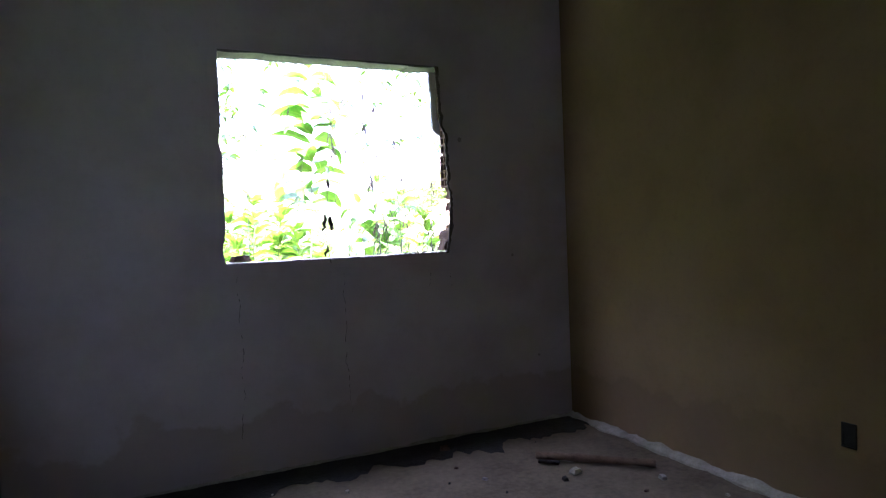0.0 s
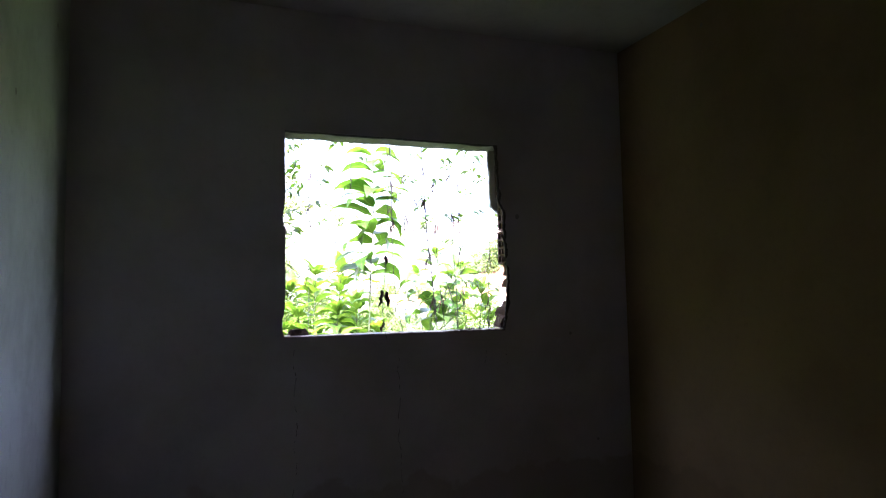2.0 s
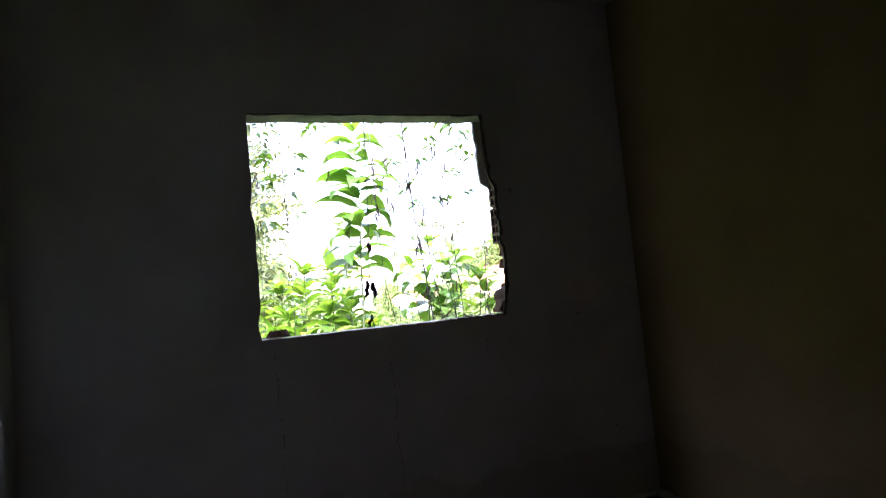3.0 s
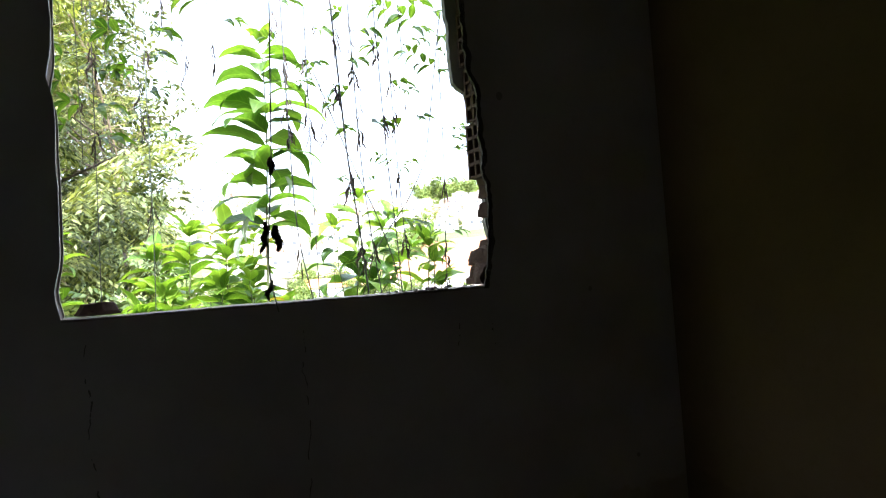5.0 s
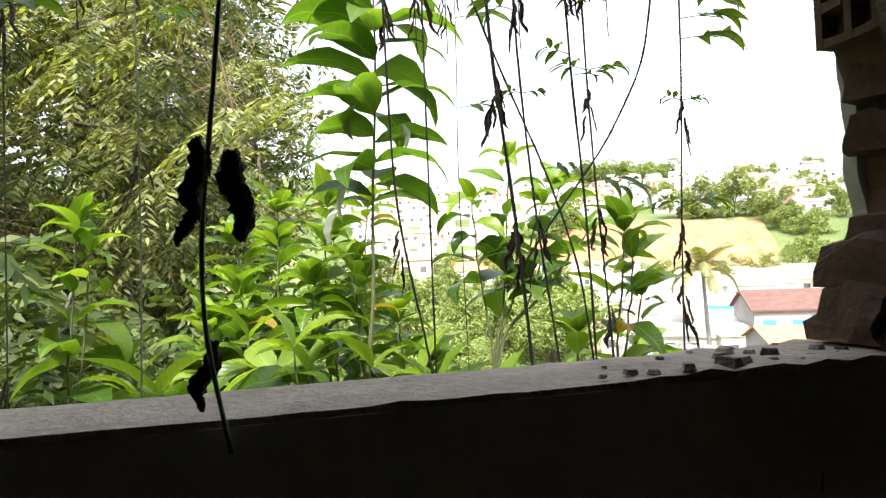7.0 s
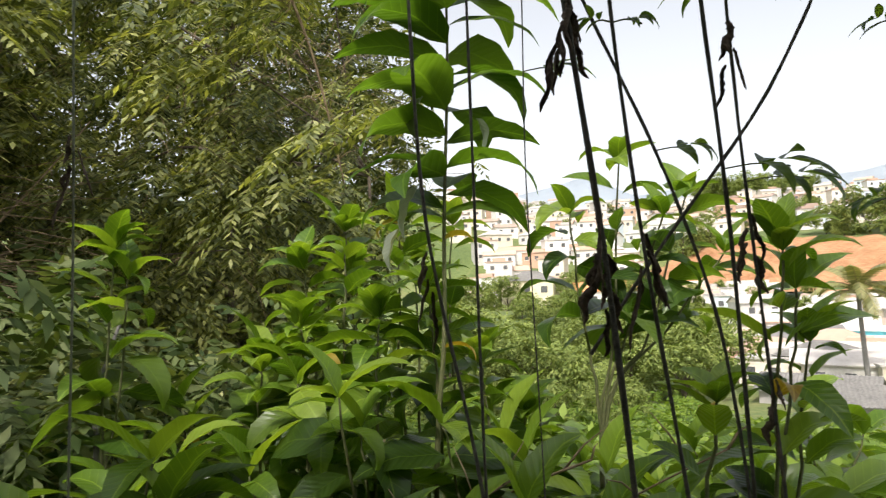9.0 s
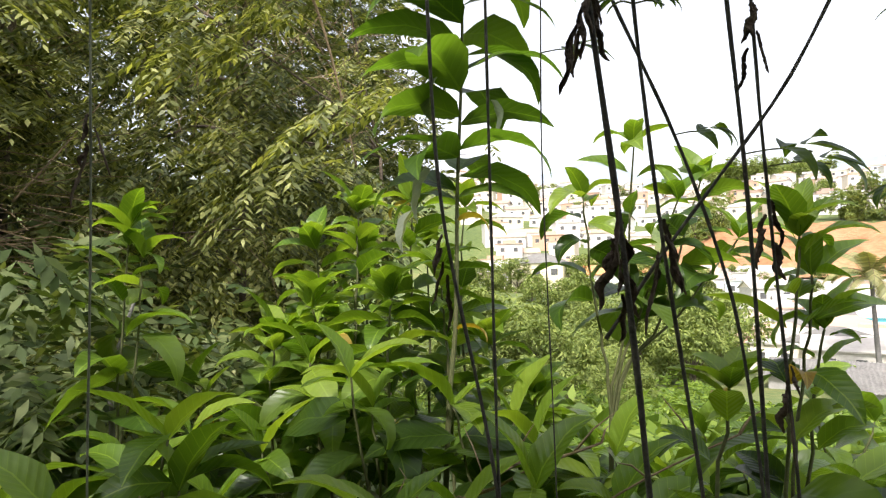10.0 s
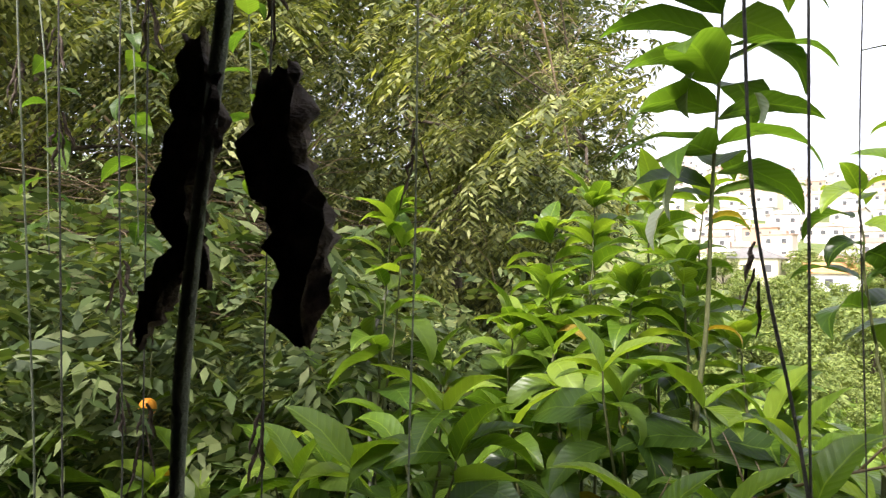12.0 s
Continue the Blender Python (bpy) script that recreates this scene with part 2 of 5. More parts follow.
M_GREYWALL = plain("grey_render", (0.26, 0.25, 0.24), (0.38, 0.36, 0.34), 0.9, 0.7, 5.0, 0.3, 0.02)
M_BLUE = plain("turquoise_wall", (0.10, 0.45, 0.55), (0.18, 0.58, 0.66), 0.8, 0.8, 6.0, 0.2, 0.02)
M_TILE_ORANGE = plain("orange_tiles", (0.52, 0.20, 0.08), (0.70, 0.36, 0.17), 0.85, 1.5, 9.0, 0.5, 0.05)
M_TILE_BROWN = plain("brown_tiles", (0.10, 0.055, 0.045), (0.18, 0.10, 0.08), 0.85, 1.5, 9.0, 0.5, 0.05)
M_FIBRE = plain("fibre_cement", (0.11, 0.105, 0.10), (0.24, 0.23, 0.215), 0.9, 1.0, 8.0, 0.4, 0.03)
M_GLASSDARK = plain("dark_pane", (0.06, 0.062, 0.065), (0.14, 0.14, 0.14), 0.2, 3.0, 20.0, 0.05)
M_PANEBLUE = plain("blue_shutter", (0.05, 0.18, 0.42), (0.10, 0.28, 0.55), 0.6, 3.0, 20.0, 0.05)
M_ORANGE = plain("orange_fruit_skin", (0.75, 0.26, 0.02), (0.90, 0.38, 0.04), 0.5, 30.0, 200.0, 0.2)


# ---- mesh helpers ----
def finish(bm, name, material, smooth=False):
    me = bpy.data.meshes.new(name)
    bmesh.ops.recalc_face_normals(bm, faces=bm.faces)
    bm.to_mesh(me)
    bm.free()
    if material is not None:
        me.materials.append(material)
    if smooth:
        for p in me.polygons:
            p.use_smooth = True
    return me


def part(name, bm, material, parent=None, label="", smooth=False):
    ob = new(name, finish(bm, name, material, smooth))
    if parent is not None:
        ob.parent = parent
    if label:
        tagged(ob, label)
    return ob


def share(name, me, parent, m, label=""):
    ob = new(name, me)
    ob.parent = parent
    ob.matrix_basis = m
    if label:
        tagged(ob, label)
    return ob


def box(bm, x0, x1, y0, y1, z0, z1, m=None):
    vs = [bm.verts.new((x, y, z)) for z in (z0, z1) for x, y in ((x0, y0), (x1, y0), (x1, y1), (x0, y1))]
    for f in ((3, 2, 1, 0), (4, 5, 6, 7), (0, 1, 5, 4), (1, 2, 6, 5), (2, 3, 7, 6), (3, 0, 4, 7)):
        bm.faces.new([vs[i] for i in f])
    if m is not None:
        bmesh.ops.transform(bm, matrix=m, verts=vs)
    return vs


def tube(bm, pts, radii, sides=6):
    pts = [Vector(p) for p in pts]
    rings = []
    for i, p in enumerate(pts):
        d = (pts[min(i + 1, len(pts) - 1)] - pts[max(i - 1, 0)]).normalized()
        a = d.orthogonal().normalized() if i == 0 else (ref - d * ref.dot(d)).normalized()
        ref = a
        b = d.cross(a)
        r = radii[i] if hasattr(radii, "__len__") else radii
        rings.append([bm.verts.new(p + (a * math.cos(k * math.tau / sides) + b * math.sin(k * math.tau / sides)) * r) for k in range(sides)])
    for r0, r1 in zip(rings, rings[1:]):
        for k in range(sides):
            bm.faces.new((r0[k], r0[(k + 1) % sides], r1[(k + 1) % sides], r1[k]))
    bm.faces.new(rings[0][::-1])
    bm.faces.new(rings[-1])


def smooth_path(pts, n):
    """n points along a soft curve through pts."""
    pts = [Vector(p) for p in pts]
    out = []
    segs = len(pts) - 1
    for i in range(n):
        u = i / (n - 1) * segs
        k = min(int(u), segs - 1)
        f = u - k
        p0, p1, p2, p3 = pts[max(k - 1, 0)], pts[k], pts[k + 1], pts[min(k + 2, segs)]
        out.append(0.5 * ((2 * p1) + (p2 - p0) * f + (2 * p0 - 5 * p1 + 4 * p2 - p3) * f * f + (3 * p1 - p0 - 3 * p2 + p3) * f ** 3))
    return out


def soft_path(pts, n):
    """n evenly spaced points along pts, with the corners rounded."""
    arr = np.array([tuple(p) for p in pts], float)
    run = np.concatenate(([0.0], np.cumsum(np.linalg.norm(np.diff(arr, axis=0), axis=1))))
    u = np.linspace(0.0, run[-1], n)
    out = np.stack([np.interp(u, run, arr[:, k]) for k in range(3)], 1)
    for _ in range(8):
        out[1:-1] = 0.25 * out[:-2] + 0.5 * out[1:-1] + 0.25 * out[2:]
    return [Vector(q) for q in out]


def thing(name, at, label, category, group=""):
    ob = new(name)
    ob.location = at
    ob.empty_display_size = 0.05
    return tagged(ob, label, category, group)


def joined(name, verts, faces, material, parent=None, smooth=False):
    me = bpy.data.meshes.new(name)
    me.from_pydata(verts, [], faces)
    me.materials.append(material)
    if smooth:
        me.polygons.foreach_set("use_smooth", [True] * len(me.polygons))
    ob = new(name, me)
    if parent is not None:
        ob.parent = parent
    return ob


# ---- lie of the land ----
G_R = (0.0, 4.5, 8.0, 14.0, 20.0, 40.0, 60.0, 75.0, 95.0, 120.0, 150.0, 185.0, 250.0, 320.0, 420.0, 700.0, 6000.0)
G_Z = (-0.4, -0.5, -1.2, -2.8, -4.1, -5.9, -7.7, -6.6, -2.2, -1.6, -1.0, 10.5, 22.0, 35.0, 43.0, 40.0, 40.0)
CX, CY = 1.3, 3.2


def ground_z(x, y):
    r = math.hypot(x - CX, max(y - CY, 0.0) + 0.35 * max(CY - y, 0.0))
    bearing = math.degrees(math.atan2(x - CX, y - CY))
    z = float(np.interp(r, G_R, G_Z))
    if r > 100 and bearing < 16:
        z *= 1.0 + min(1.0, (16 - bearing) / 10) * 0.35
    if y < CY:
        z = -0.4 + (z + 0.4) * 0.15
    if r > 6:
        z += (noise.noise((x * 0.05, y * 0.05, 0.3)) - 0.1) * min(r * 0.012, 1.6)
    return z


def polar(bearing, r):
    b = radians(bearing)
    return CX + r * math.sin(b), CY + r * math.cos(b)


# ---- the room ----
FLOOR_Z, CEIL_Z = 0.0, 2.74
XL, XR, YW, YO, YB = -0.44, 2.545, 3.30, 3.44, -1.6
WX0, WX1, WZ0, WZ1 = 0.525, 1.755, 1.066, 2.105


def slab(bm, edge_l, edge_r, z0, z1, y0, y1, n):
    """A wall piece between two uneven upright edges."""
    rows = []
    for i in range(n + 1):
        z = z0 + (z1 - z0) * i / n
        xl, xr = edge_l(z), edge_r(z)
        rows.append([bm.verts.new((x, y, z)) for x, y in ((xl, y0), (xr, y0), (xr, y1), (xl, y1))])
    for a, b in zip(rows, rows[1:]):
        for k in range(4):
            bm.faces.new((a[k], a[(k + 1) % 4], b[(k + 1) % 4], b[k]))
    bm.faces.new(rows[0][::-1])
    bm.faces.new(rows[-1])


def jag(z, s, amp, seed):
    return amp * noise.noise((z * s, seed, 0.0)) + 0.5 * amp * noise.noise((z * s * 3.1, seed, 4.0))


def right_inner(z):
    base = float(np.interp(z, (1.06, 1.2, 1.36, 1.45, 1.72, 1.80, 2.11), (1.708, 1.730, 1.744, 1.734, 1.722, 1.695, 1.680)))
    return base + jag(z, 14.0, 0.012, 1.7)


def right_core(z):
    base = float(np.interp(z, (1.06, 1.19, 1.205, 1.36, 1.38, 1.42, 1.44, 1.75, 2.11), (1.775, 1.78, 1.815, 1.825, 1.80, 1.778, 1.775, 1.765, 1.74)))
    return base + jag(z, 22.0, 0.010, 5.2)


def right_outer(z):
    base = float(np.interp(z, (1.06, 1.25, 1.45, 1.74, 1.76, 2.11), (1.80, 1.815, 1.80, 1.765, 1.715, 1.70)))
    return base + jag(z, 12.0, 0.012, 8.8)


def left_edge(amp, seed, shift=0.0):
    return lambda z: WX0 + shift + jag(z, 8.0, amp, seed) - 0.012 * math.exp(-((z - 1.66) / 0.04) ** 2) - 0.015 * math.exp(-((z - 1.13) / 0.05) ** 2)


def const(v):
    return lambda z: v


wall_w = new("wall_window", None)
tagged(wall_w, "grey painted plaster wall with a broken-out window opening", "wall", kind="structure")
bm = bmesh.new()
box(bm, XL - 0.14, XR + 0.14, YW, YW + 0.022, -0.02, WZ0 - 0.008)
box(bm, XL - 0.14, XR + 0.14, YW, YW + 0.022, WZ1, CEIL_Z + 0.02)
slab(bm, const(XL - 0.14), left_edge(0.004, 2.2), WZ0 - 0.008, WZ1, YW, YW + 0.022, 40)
slab(bm, lambda z: right_inner(z) + 0.022 + jag(z, 19.0, 0.010, 6.4), const(XR + 0.14), WZ0 - 0.008, WZ1, YW, YW + 0.022, 90)
part("inner_plaster", bm, M_WALL_WIN, wall_w, "grey painted plaster with damp stains")
bm = bmesh.new()
slab(bm, lambda z: right_inner(z) + 0.012, lambda z: right_inner(z) + 0.05, WZ0 - 0.008, WZ1, YW + 0.006, YW + 0.0215, 90)
slab(bm, lambda z: right_inner(z) + 0.004 + jag(z, 17.0, 0.006, 3.3), lambda z: right_inner(z) + 0.0595, WZ0 - 0.008, WZ1, YW + 0.0008, YW + 0.0055, 90)
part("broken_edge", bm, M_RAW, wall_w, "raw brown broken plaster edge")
bm = bmesh.new()
box(bm, XL - 0.14, XR + 0.14, YW + 0.022, YO - 0.022, -0.5, WZ0 - 0.008)
box(bm, XL - 0.14, XR + 0.14, YW + 0.022, YO - 0.022, WZ1 + 0.006, CEIL_Z + 0.16)
slab(bm, const(XL - 0.14), left_edge(0.005, 3.9, -0.003), WZ0 - 0.008, WZ1 + 0.006, YW + 0.022, YO - 0.022, 40)
slab(bm, right_core, const(XR + 0.14), WZ0 - 0.008, WZ1 + 0.006, YW + 0.022, YO - 0.022, 80)
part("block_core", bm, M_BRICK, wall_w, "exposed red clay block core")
bm = bmesh.new()
box(bm, XL - 0.14, XR + 0.14, YO - 0.022, YO, -0.5, WZ0 - 0.008)
box(bm, XL - 0.14, XR + 0.14, YO - 0.022, YO, WZ1 - 0.004, CEIL_Z + 0.16)
slab(bm, const(XL - 0.14), left_edge(0.004, 6.1, 0.002), WZ0 - 0.008, WZ1 - 0.004, YO - 0.022, YO, 40)
slab(bm, right_outer, const(XR + 0.14), WZ0 - 0.008, WZ1 - 0.004, YO - 0.022, YO, 60)
part("outer_plaster", bm, M_OUTER, wall_w)

# uneven mortar lintel face and sill
bm = bmesh.new()
nx = 46
grid = []
for i in range(nx + 1):
    x = WX0 - 0.02 + (WX1 + 0.06 - WX0) * i / nx
    row = []
    for j in range(7):
        y = YW + 0.002 + (YO - YW - 0.004) * j / 6
        z = WZ0 + 0.0022 * noise.noise((x * 5, y * 20, 1.0)) + 0.004 * max(0.0, noise.noise((x * 25, y * 30, 3.0)) - 0.1) - 0.0015 * (j in (0, 6))
        if x > 1.42:
            z += 0.006 * max(0.0, noise.noise((x * 30, y * 24, 7.0)) + 0.25)
        row.append(bm.verts.new((x, y, z)))
    grid.append(row)
for a, b in zip(grid, grid[1:]):
    for j in range(6):
        bm.faces.new((a[j], b[j], b[j + 1], a[j + 1]))
geo = bmesh.ops.extrude_face_region(bm, geom=list(bm.faces))
for v in geo["geom"]:
    if isinstance(v, bmesh.types.BMVert):
        v.co.z = WZ0 - 0.0075
sill = part("window_sill", bm, M_SILL, None, "", False)
tagged(sill, "rough dusty mortar sill of the broken window", "window sill", kind="structure")

bm = bmesh.new()
for i in range(30):
    x0 = WX0 - 0.02 + (WX1 + 0.0 - WX0) * i / 30
    d = 0.010 + 0.008 * noise.noise((x0 * 8, 2.0, 0.0))
    box(bm, x0, x0 + (WX1 - WX0) / 30, YW + 0.004, YO - 0.004, WZ1 - d, WZ1 + 0.004)
lint = part("window_lintel", bm, M_PLASTER)
tagged(lint, "rough plaster underside of the window opening", "lintel", kind="structure")


def hollow_block_mesh():
    """Clay block of 9 x 19 x 19 cm with two by four open cells, seen end on along x."""
    b = bmesh.new()
    ln, w, h, t = 0.12, 0.092, 0.188, 0.011
    for i in range(3):
        y = (w - t) * i / 2
        box(b, 0, ln, y, y + t, 0, h)
    for i in range(5):
        z = (h - t) * i / 4
        for j in range(2):
            y = t + (w - t) * j / 2
            box(b, 0.001, ln, y, y + (w - t) / 2 - t, z, z + t)
    box(b, ln - 0.02, ln - 0.001, t * 0.5, w - t * 0.5, t * 0.5, h - t * 0.5)
    for v in b.verts:
        v.co.x += 0.006 * noise.noise(v.co * 31)
        v.co.z += 0.003 * noise.noise(v.co * 40 + Vector((3, 0, 0)))
    return finish(b, "brick", M_BRICK)


block_me = hollow_block_mesh()
for x, z, rz in ((1.748, 1.432, 0.0), (1.755, 1.628, 1.0), (1.738, 1.824, -1.0)):
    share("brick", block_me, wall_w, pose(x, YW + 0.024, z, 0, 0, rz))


def broken_brick(w, d, h, seed, mat_=None):
    """A rough lump of clay block with chipped faces."""
    b = bmesh.new()
    box(b, -w / 2, w / 2, -d / 2, d / 2, 0, h)
    bmesh.ops.subdivide_edges(b, edges=list(b.edges), cuts=4, use_grid_fill=True)
    for v in b.verts:
        if v.co.z > 0.001:
            n3 = noise.noise_vector(v.co * 22 + Vector((seed, 0, 0)))
            v.co += Vector((n3.x * w * 0.16, n3.y * d * 0.18, n3.z * h * 0.35))
            k_ = max(0.0, v.co.z / h)
            v.co.x *= 1 - 0.22 * k_
            v.co.y *= 1 - 0.22 * k_
            v.co.z = max(v.co.z, 0.0005)
    return finish(b, "brick", mat_ or M_BRICK)


for x, y, z, w, d, h, sd in ((1.765, 3.372, 1.072, 0.10, 0.10, 0.065, 1.0), (1.772, 3.375, 1.136, 0.085, 0.095, 0.055, 4.0), (1.80, 3.37, 1.189, 0.06, 0.09, 0.03, 9.0),
                             (1.815, 3.372, 1.365, 0.06, 0.09, 0.055, 6.0), (1.805, 3.38, 1.30, 0.05, 0.08, 0.05, 12.0)):
    share("brick", broken_brick(w, d, h, sd), wall_w, pose(x, y, z, 0, 0, sd * 3))

frag = tagged(new("brick_fragment", broken_brick(0.10, 0.07, 0.028, 21.0)), "broken red clay brick lying on the window sill", "brick")
frag.matrix_basis = pose(0.60, 3.375, 1.070, 0, 0, 7)
crng = random.Random(31)
for i in range(26):
    x = 1.36 + 0.37 * crng.random() ** 0.7
    y = YW + 0.012 + 0.11 * crng.random() ** 1.5
    w = crng.choice((0.004, 0.005, 0.007, 0.009, 0.014)) * crng.uniform(0.7, 1.2)
    o = tagged(new("plaster_crumb", broken_brick(w * 1.5, w, w * 0.55, 30.0 + i, crng.choice((M_PLASTER, M_SILL, M_RAW)))), "grey crumb of broken plaster on the window sill", "rubble", "rubble on the sill")
    o.matrix_basis = pose(x, y, WZ0 + 0.001, 0, 0, crng.uniform(0, 360))

# other walls, floor and ceiling
bm = bmesh.new()
box(bm, XR, XR + 0.14, YB - 0.14, YW, -0.5, CEIL_Z)
o = part("wall_right", bm, M_WALL_RIGHT)
tagged(o, "ochre painted plaster wall with small chips", "wall", kind="structure")
bm = bmesh.new()
box(bm, XL - 0.14, XL, YB - 0.14, YW, -0.5, CEIL_Z)
o = part("wall_left", bm, M_WALL_LEFT)
tagged(o, "pale greenish plaster wall beside the window", "wall", kind="structure")
bm = bmesh.new()
box(bm, XL, XR, YB - 0.14, YB, -0.5, CEIL_Z)
o = part("wall_back", bm, M_WALL_LEFT)
tagged(o, "plain plaster wall closing the room", "wall", kind="structure")
bm = bmesh.new()
box(bm, XL - 0.3, XR + 0.3, YB - 0.3, YW, CEIL_Z, CEIL_Z + 0.14)
o = part("ceiling", bm, M_CEIL)
tagged(o, "dull brownish plaster ceiling", "ceiling", kind="structure")

bm = bmesh.new()
fn = 60
rows = []
for i in range(fn + 1):
    x = XL + (XR - XL) * i / fn
    rows.append([])
    for j in range(fn + 1):
        y = YB + (YW - YB) * j / fn
        rows[-1].append(bm.verts.new((x, y, 0.006 * noise.noise((x * 3, y * 3, 0)) + 0.003 * noise.noise((x * 14, y * 14, 2)))))
for a, b in zip(rows, rows[1:]):
    for j in range(fn):
        bm.faces.new((a[j], b[j], b[j + 1], a[j + 1]))
geo = bmesh.ops.extrude_face_region(bm, geom=list(bm.faces))
for v in geo["geom"]:
    if isinstance(v, bmesh.types.BMVert):
        v.co.z = -0.2
o = part("floor", bm, M_FLOOR, smooth=True)
tagged(o, "dusty pale concrete floor with grit", "floor", kind="structure")


def ridge(name, p0, p1, w, h, seed, material, n=90):
    """An uneven low strip lying along a wall's foot."""
    b = bmesh.new()
    p0, p1 = Vector(p0), Vector(p1)
    d = (p1 - p0).normalized()
    s = Vector((-d.y, d.x, 0))
    rings = []
    for i in range(n + 1):
        p = p0.lerp(p1, i / n)
        k = 0.75 + 0.55 * noise.noise((i * 0.16, seed, 0)) + 0.3 * noise.noise((i * 0.6, seed, 5))
        k = max(k, 0.15)
        hh = h * max(0.2, k + 0.4 * noise.noise((i * 0.3, seed, 9)))
        rings.append([b.verts.new(p + s * o_ + Vector((0, 0, z_))) for o_, z_ in ((-0.004, -0.004), (-0.004, hh), (w * k * 0.45, hh * 0.8), (w * k, hh * 0.3), (w * k * 1.08, -0.004))])
    for r0, r1 in zip(rings, rings[1:]):
        for k in range(4):
            b.faces.new((r0[k], r0[k + 1], r1[k + 1], r1[k]))
    return part(name, b, material)


o = ridge("mortar_ridge", (XR, 0.6, 0), (XR, YW, 0), 0.055, 0.04, 2.0, M_MORTAR)
tagged(o, "ragged pale mortar line left along the wall foot", "mortar", kind="structure")
o = ridge("mortar_ridge", (XR, YW, 0), (XL, YW, 0), 0.018, 0.03, 5.0, M_MORTAR)
tagged(o, "thin pale mortar line left along the wall foot", "mortar", kind="structure")
o = ridge("damp_dirt", (XR - 0.02, YW - 0.016, 0.002), (XL, YW - 0.016, 0.002), 0.30, 0.010, 11.0, M_DAMP)
tagged(o, "dark damp dirt heaped along the wall foot", "dirt", kind="structure")

# wooden pole
pole = tagged(new("wooden_pole"), "short brown round wooden pole lying on the floor", "pole")
bm = bmesh.new()
pp = smooth_path(((1.91, 2.76, 0.03), (2.12, 2.575, 0.028), (2.33, 2.36, 0.03)), 14)
tube(bm, pp, [0.019 + 0.0025 * noise.noise((i * 0.7, 1, 1)) for i in range(14)], 12)
part("shaft", bm, M_WOOD, pole, smooth=True)
bm = bmesh.new()
box(bm, -0.05, 0.05, -0.02, 0.02, 0.0, 0.012)
for v in bm.verts:
    v.co += noise.noise_vector(v.co * 30) * 0.008
bmesh.ops.transform(bm, matrix=pose(1.94, 2.69, 0.004, 0, 0, -40), verts=bm.verts)
part("bark_flake", bm, M_DAMP, pole)

# empty electrical box in the ochre wall
sock = thing("electrical_box", (XR, 1.555, 0.345), "black plastic electrical box in the ochre wall, dark hole painted on", "socket")
bm = bmesh.new()
for y0, y1, z0, z1 in ((-0.029, 0.029, 0.042, 0.048), (-0.029, 0.029, -0.048, -0.042), (-0.029, -0.024, -0.042, 0.042), (0.024, 0.029, -0.042, 0.042)):
    box(bm, -0.006, -0.0005, y0, y1, z0, z1)
part("rim", bm, M_PLASTIC, sock)
# No hole is cut; its darkness is this black plate.
bm = bmesh.new()
box(bm, -0.002, -0.0008, -0.0238, 0.0238, -0.0418, 0.0418)
part("dark_hole_plate", bm, M_PLASTIC, sock)

# grit and small rubble on the floor
rng = random.Random(5)
for i in range(70):
    x, y = rng.uniform(XL + 0.1, XR - 0.1), rng.uniform(1.2, YW - 0.06)
    s_ = rng.choice((0.008, 0.012, 0.018, 0.03)) * rng.uniform(0.7, 1.3)
    if (x - 1.3) ** 2 < 0.9 and y < 2.4 and rng.random() < 0.4:
        continue
    o = tagged(new("rubble_chip", broken_brick(s_ * 1.5, s_, s_ * 0.6, 50.0 + i, rng.choice((M_PLASTER, M_DAMP, M_MORTAR, M_BRICK)))), "small chip of plaster rubble on the dusty floor", "rubble", "rubble on the floor")
    o.matrix_basis = pose(x, y, 0.002 + 0.006 * noise.noise((x * 3, y * 3, 0)), 0, 0, rng.uniform(0, 360))

# ---- ground outside ----
verts, faces = [], []
rad = [0.0] + [1.2 * 1.085 ** i for i in range(100)]
rad = [r for r in rad if r < 4400]
seg = 120
verts.append((CX, CY, ground_z(CX, CY)))
for r in rad[1:]:
    for k in range(seg):
        a = math.tau * k / seg
        x, y = CX + r * math.sin(a), CY + r * math.cos(a)
        verts.append((x, y, ground_z(x, y)))
for k in range(seg):
    faces.append((0, 1 + (k + 1) % seg, 1 + k))
for i in range(len(rad) - 2):
    a0, b0 = 1 + i * seg, 1 + (i + 1) * seg
    for k in range(seg):
        k2 = (k + 1) % seg
        faces.append((a0 + k, a0 + k2, b0 + k2, b0 + k))
o = joined("ground", verts, faces, M_GROUND, smooth=True)
tagged(o, "green hillside falling into a valley and rising beyond", "ground", kind="structure")

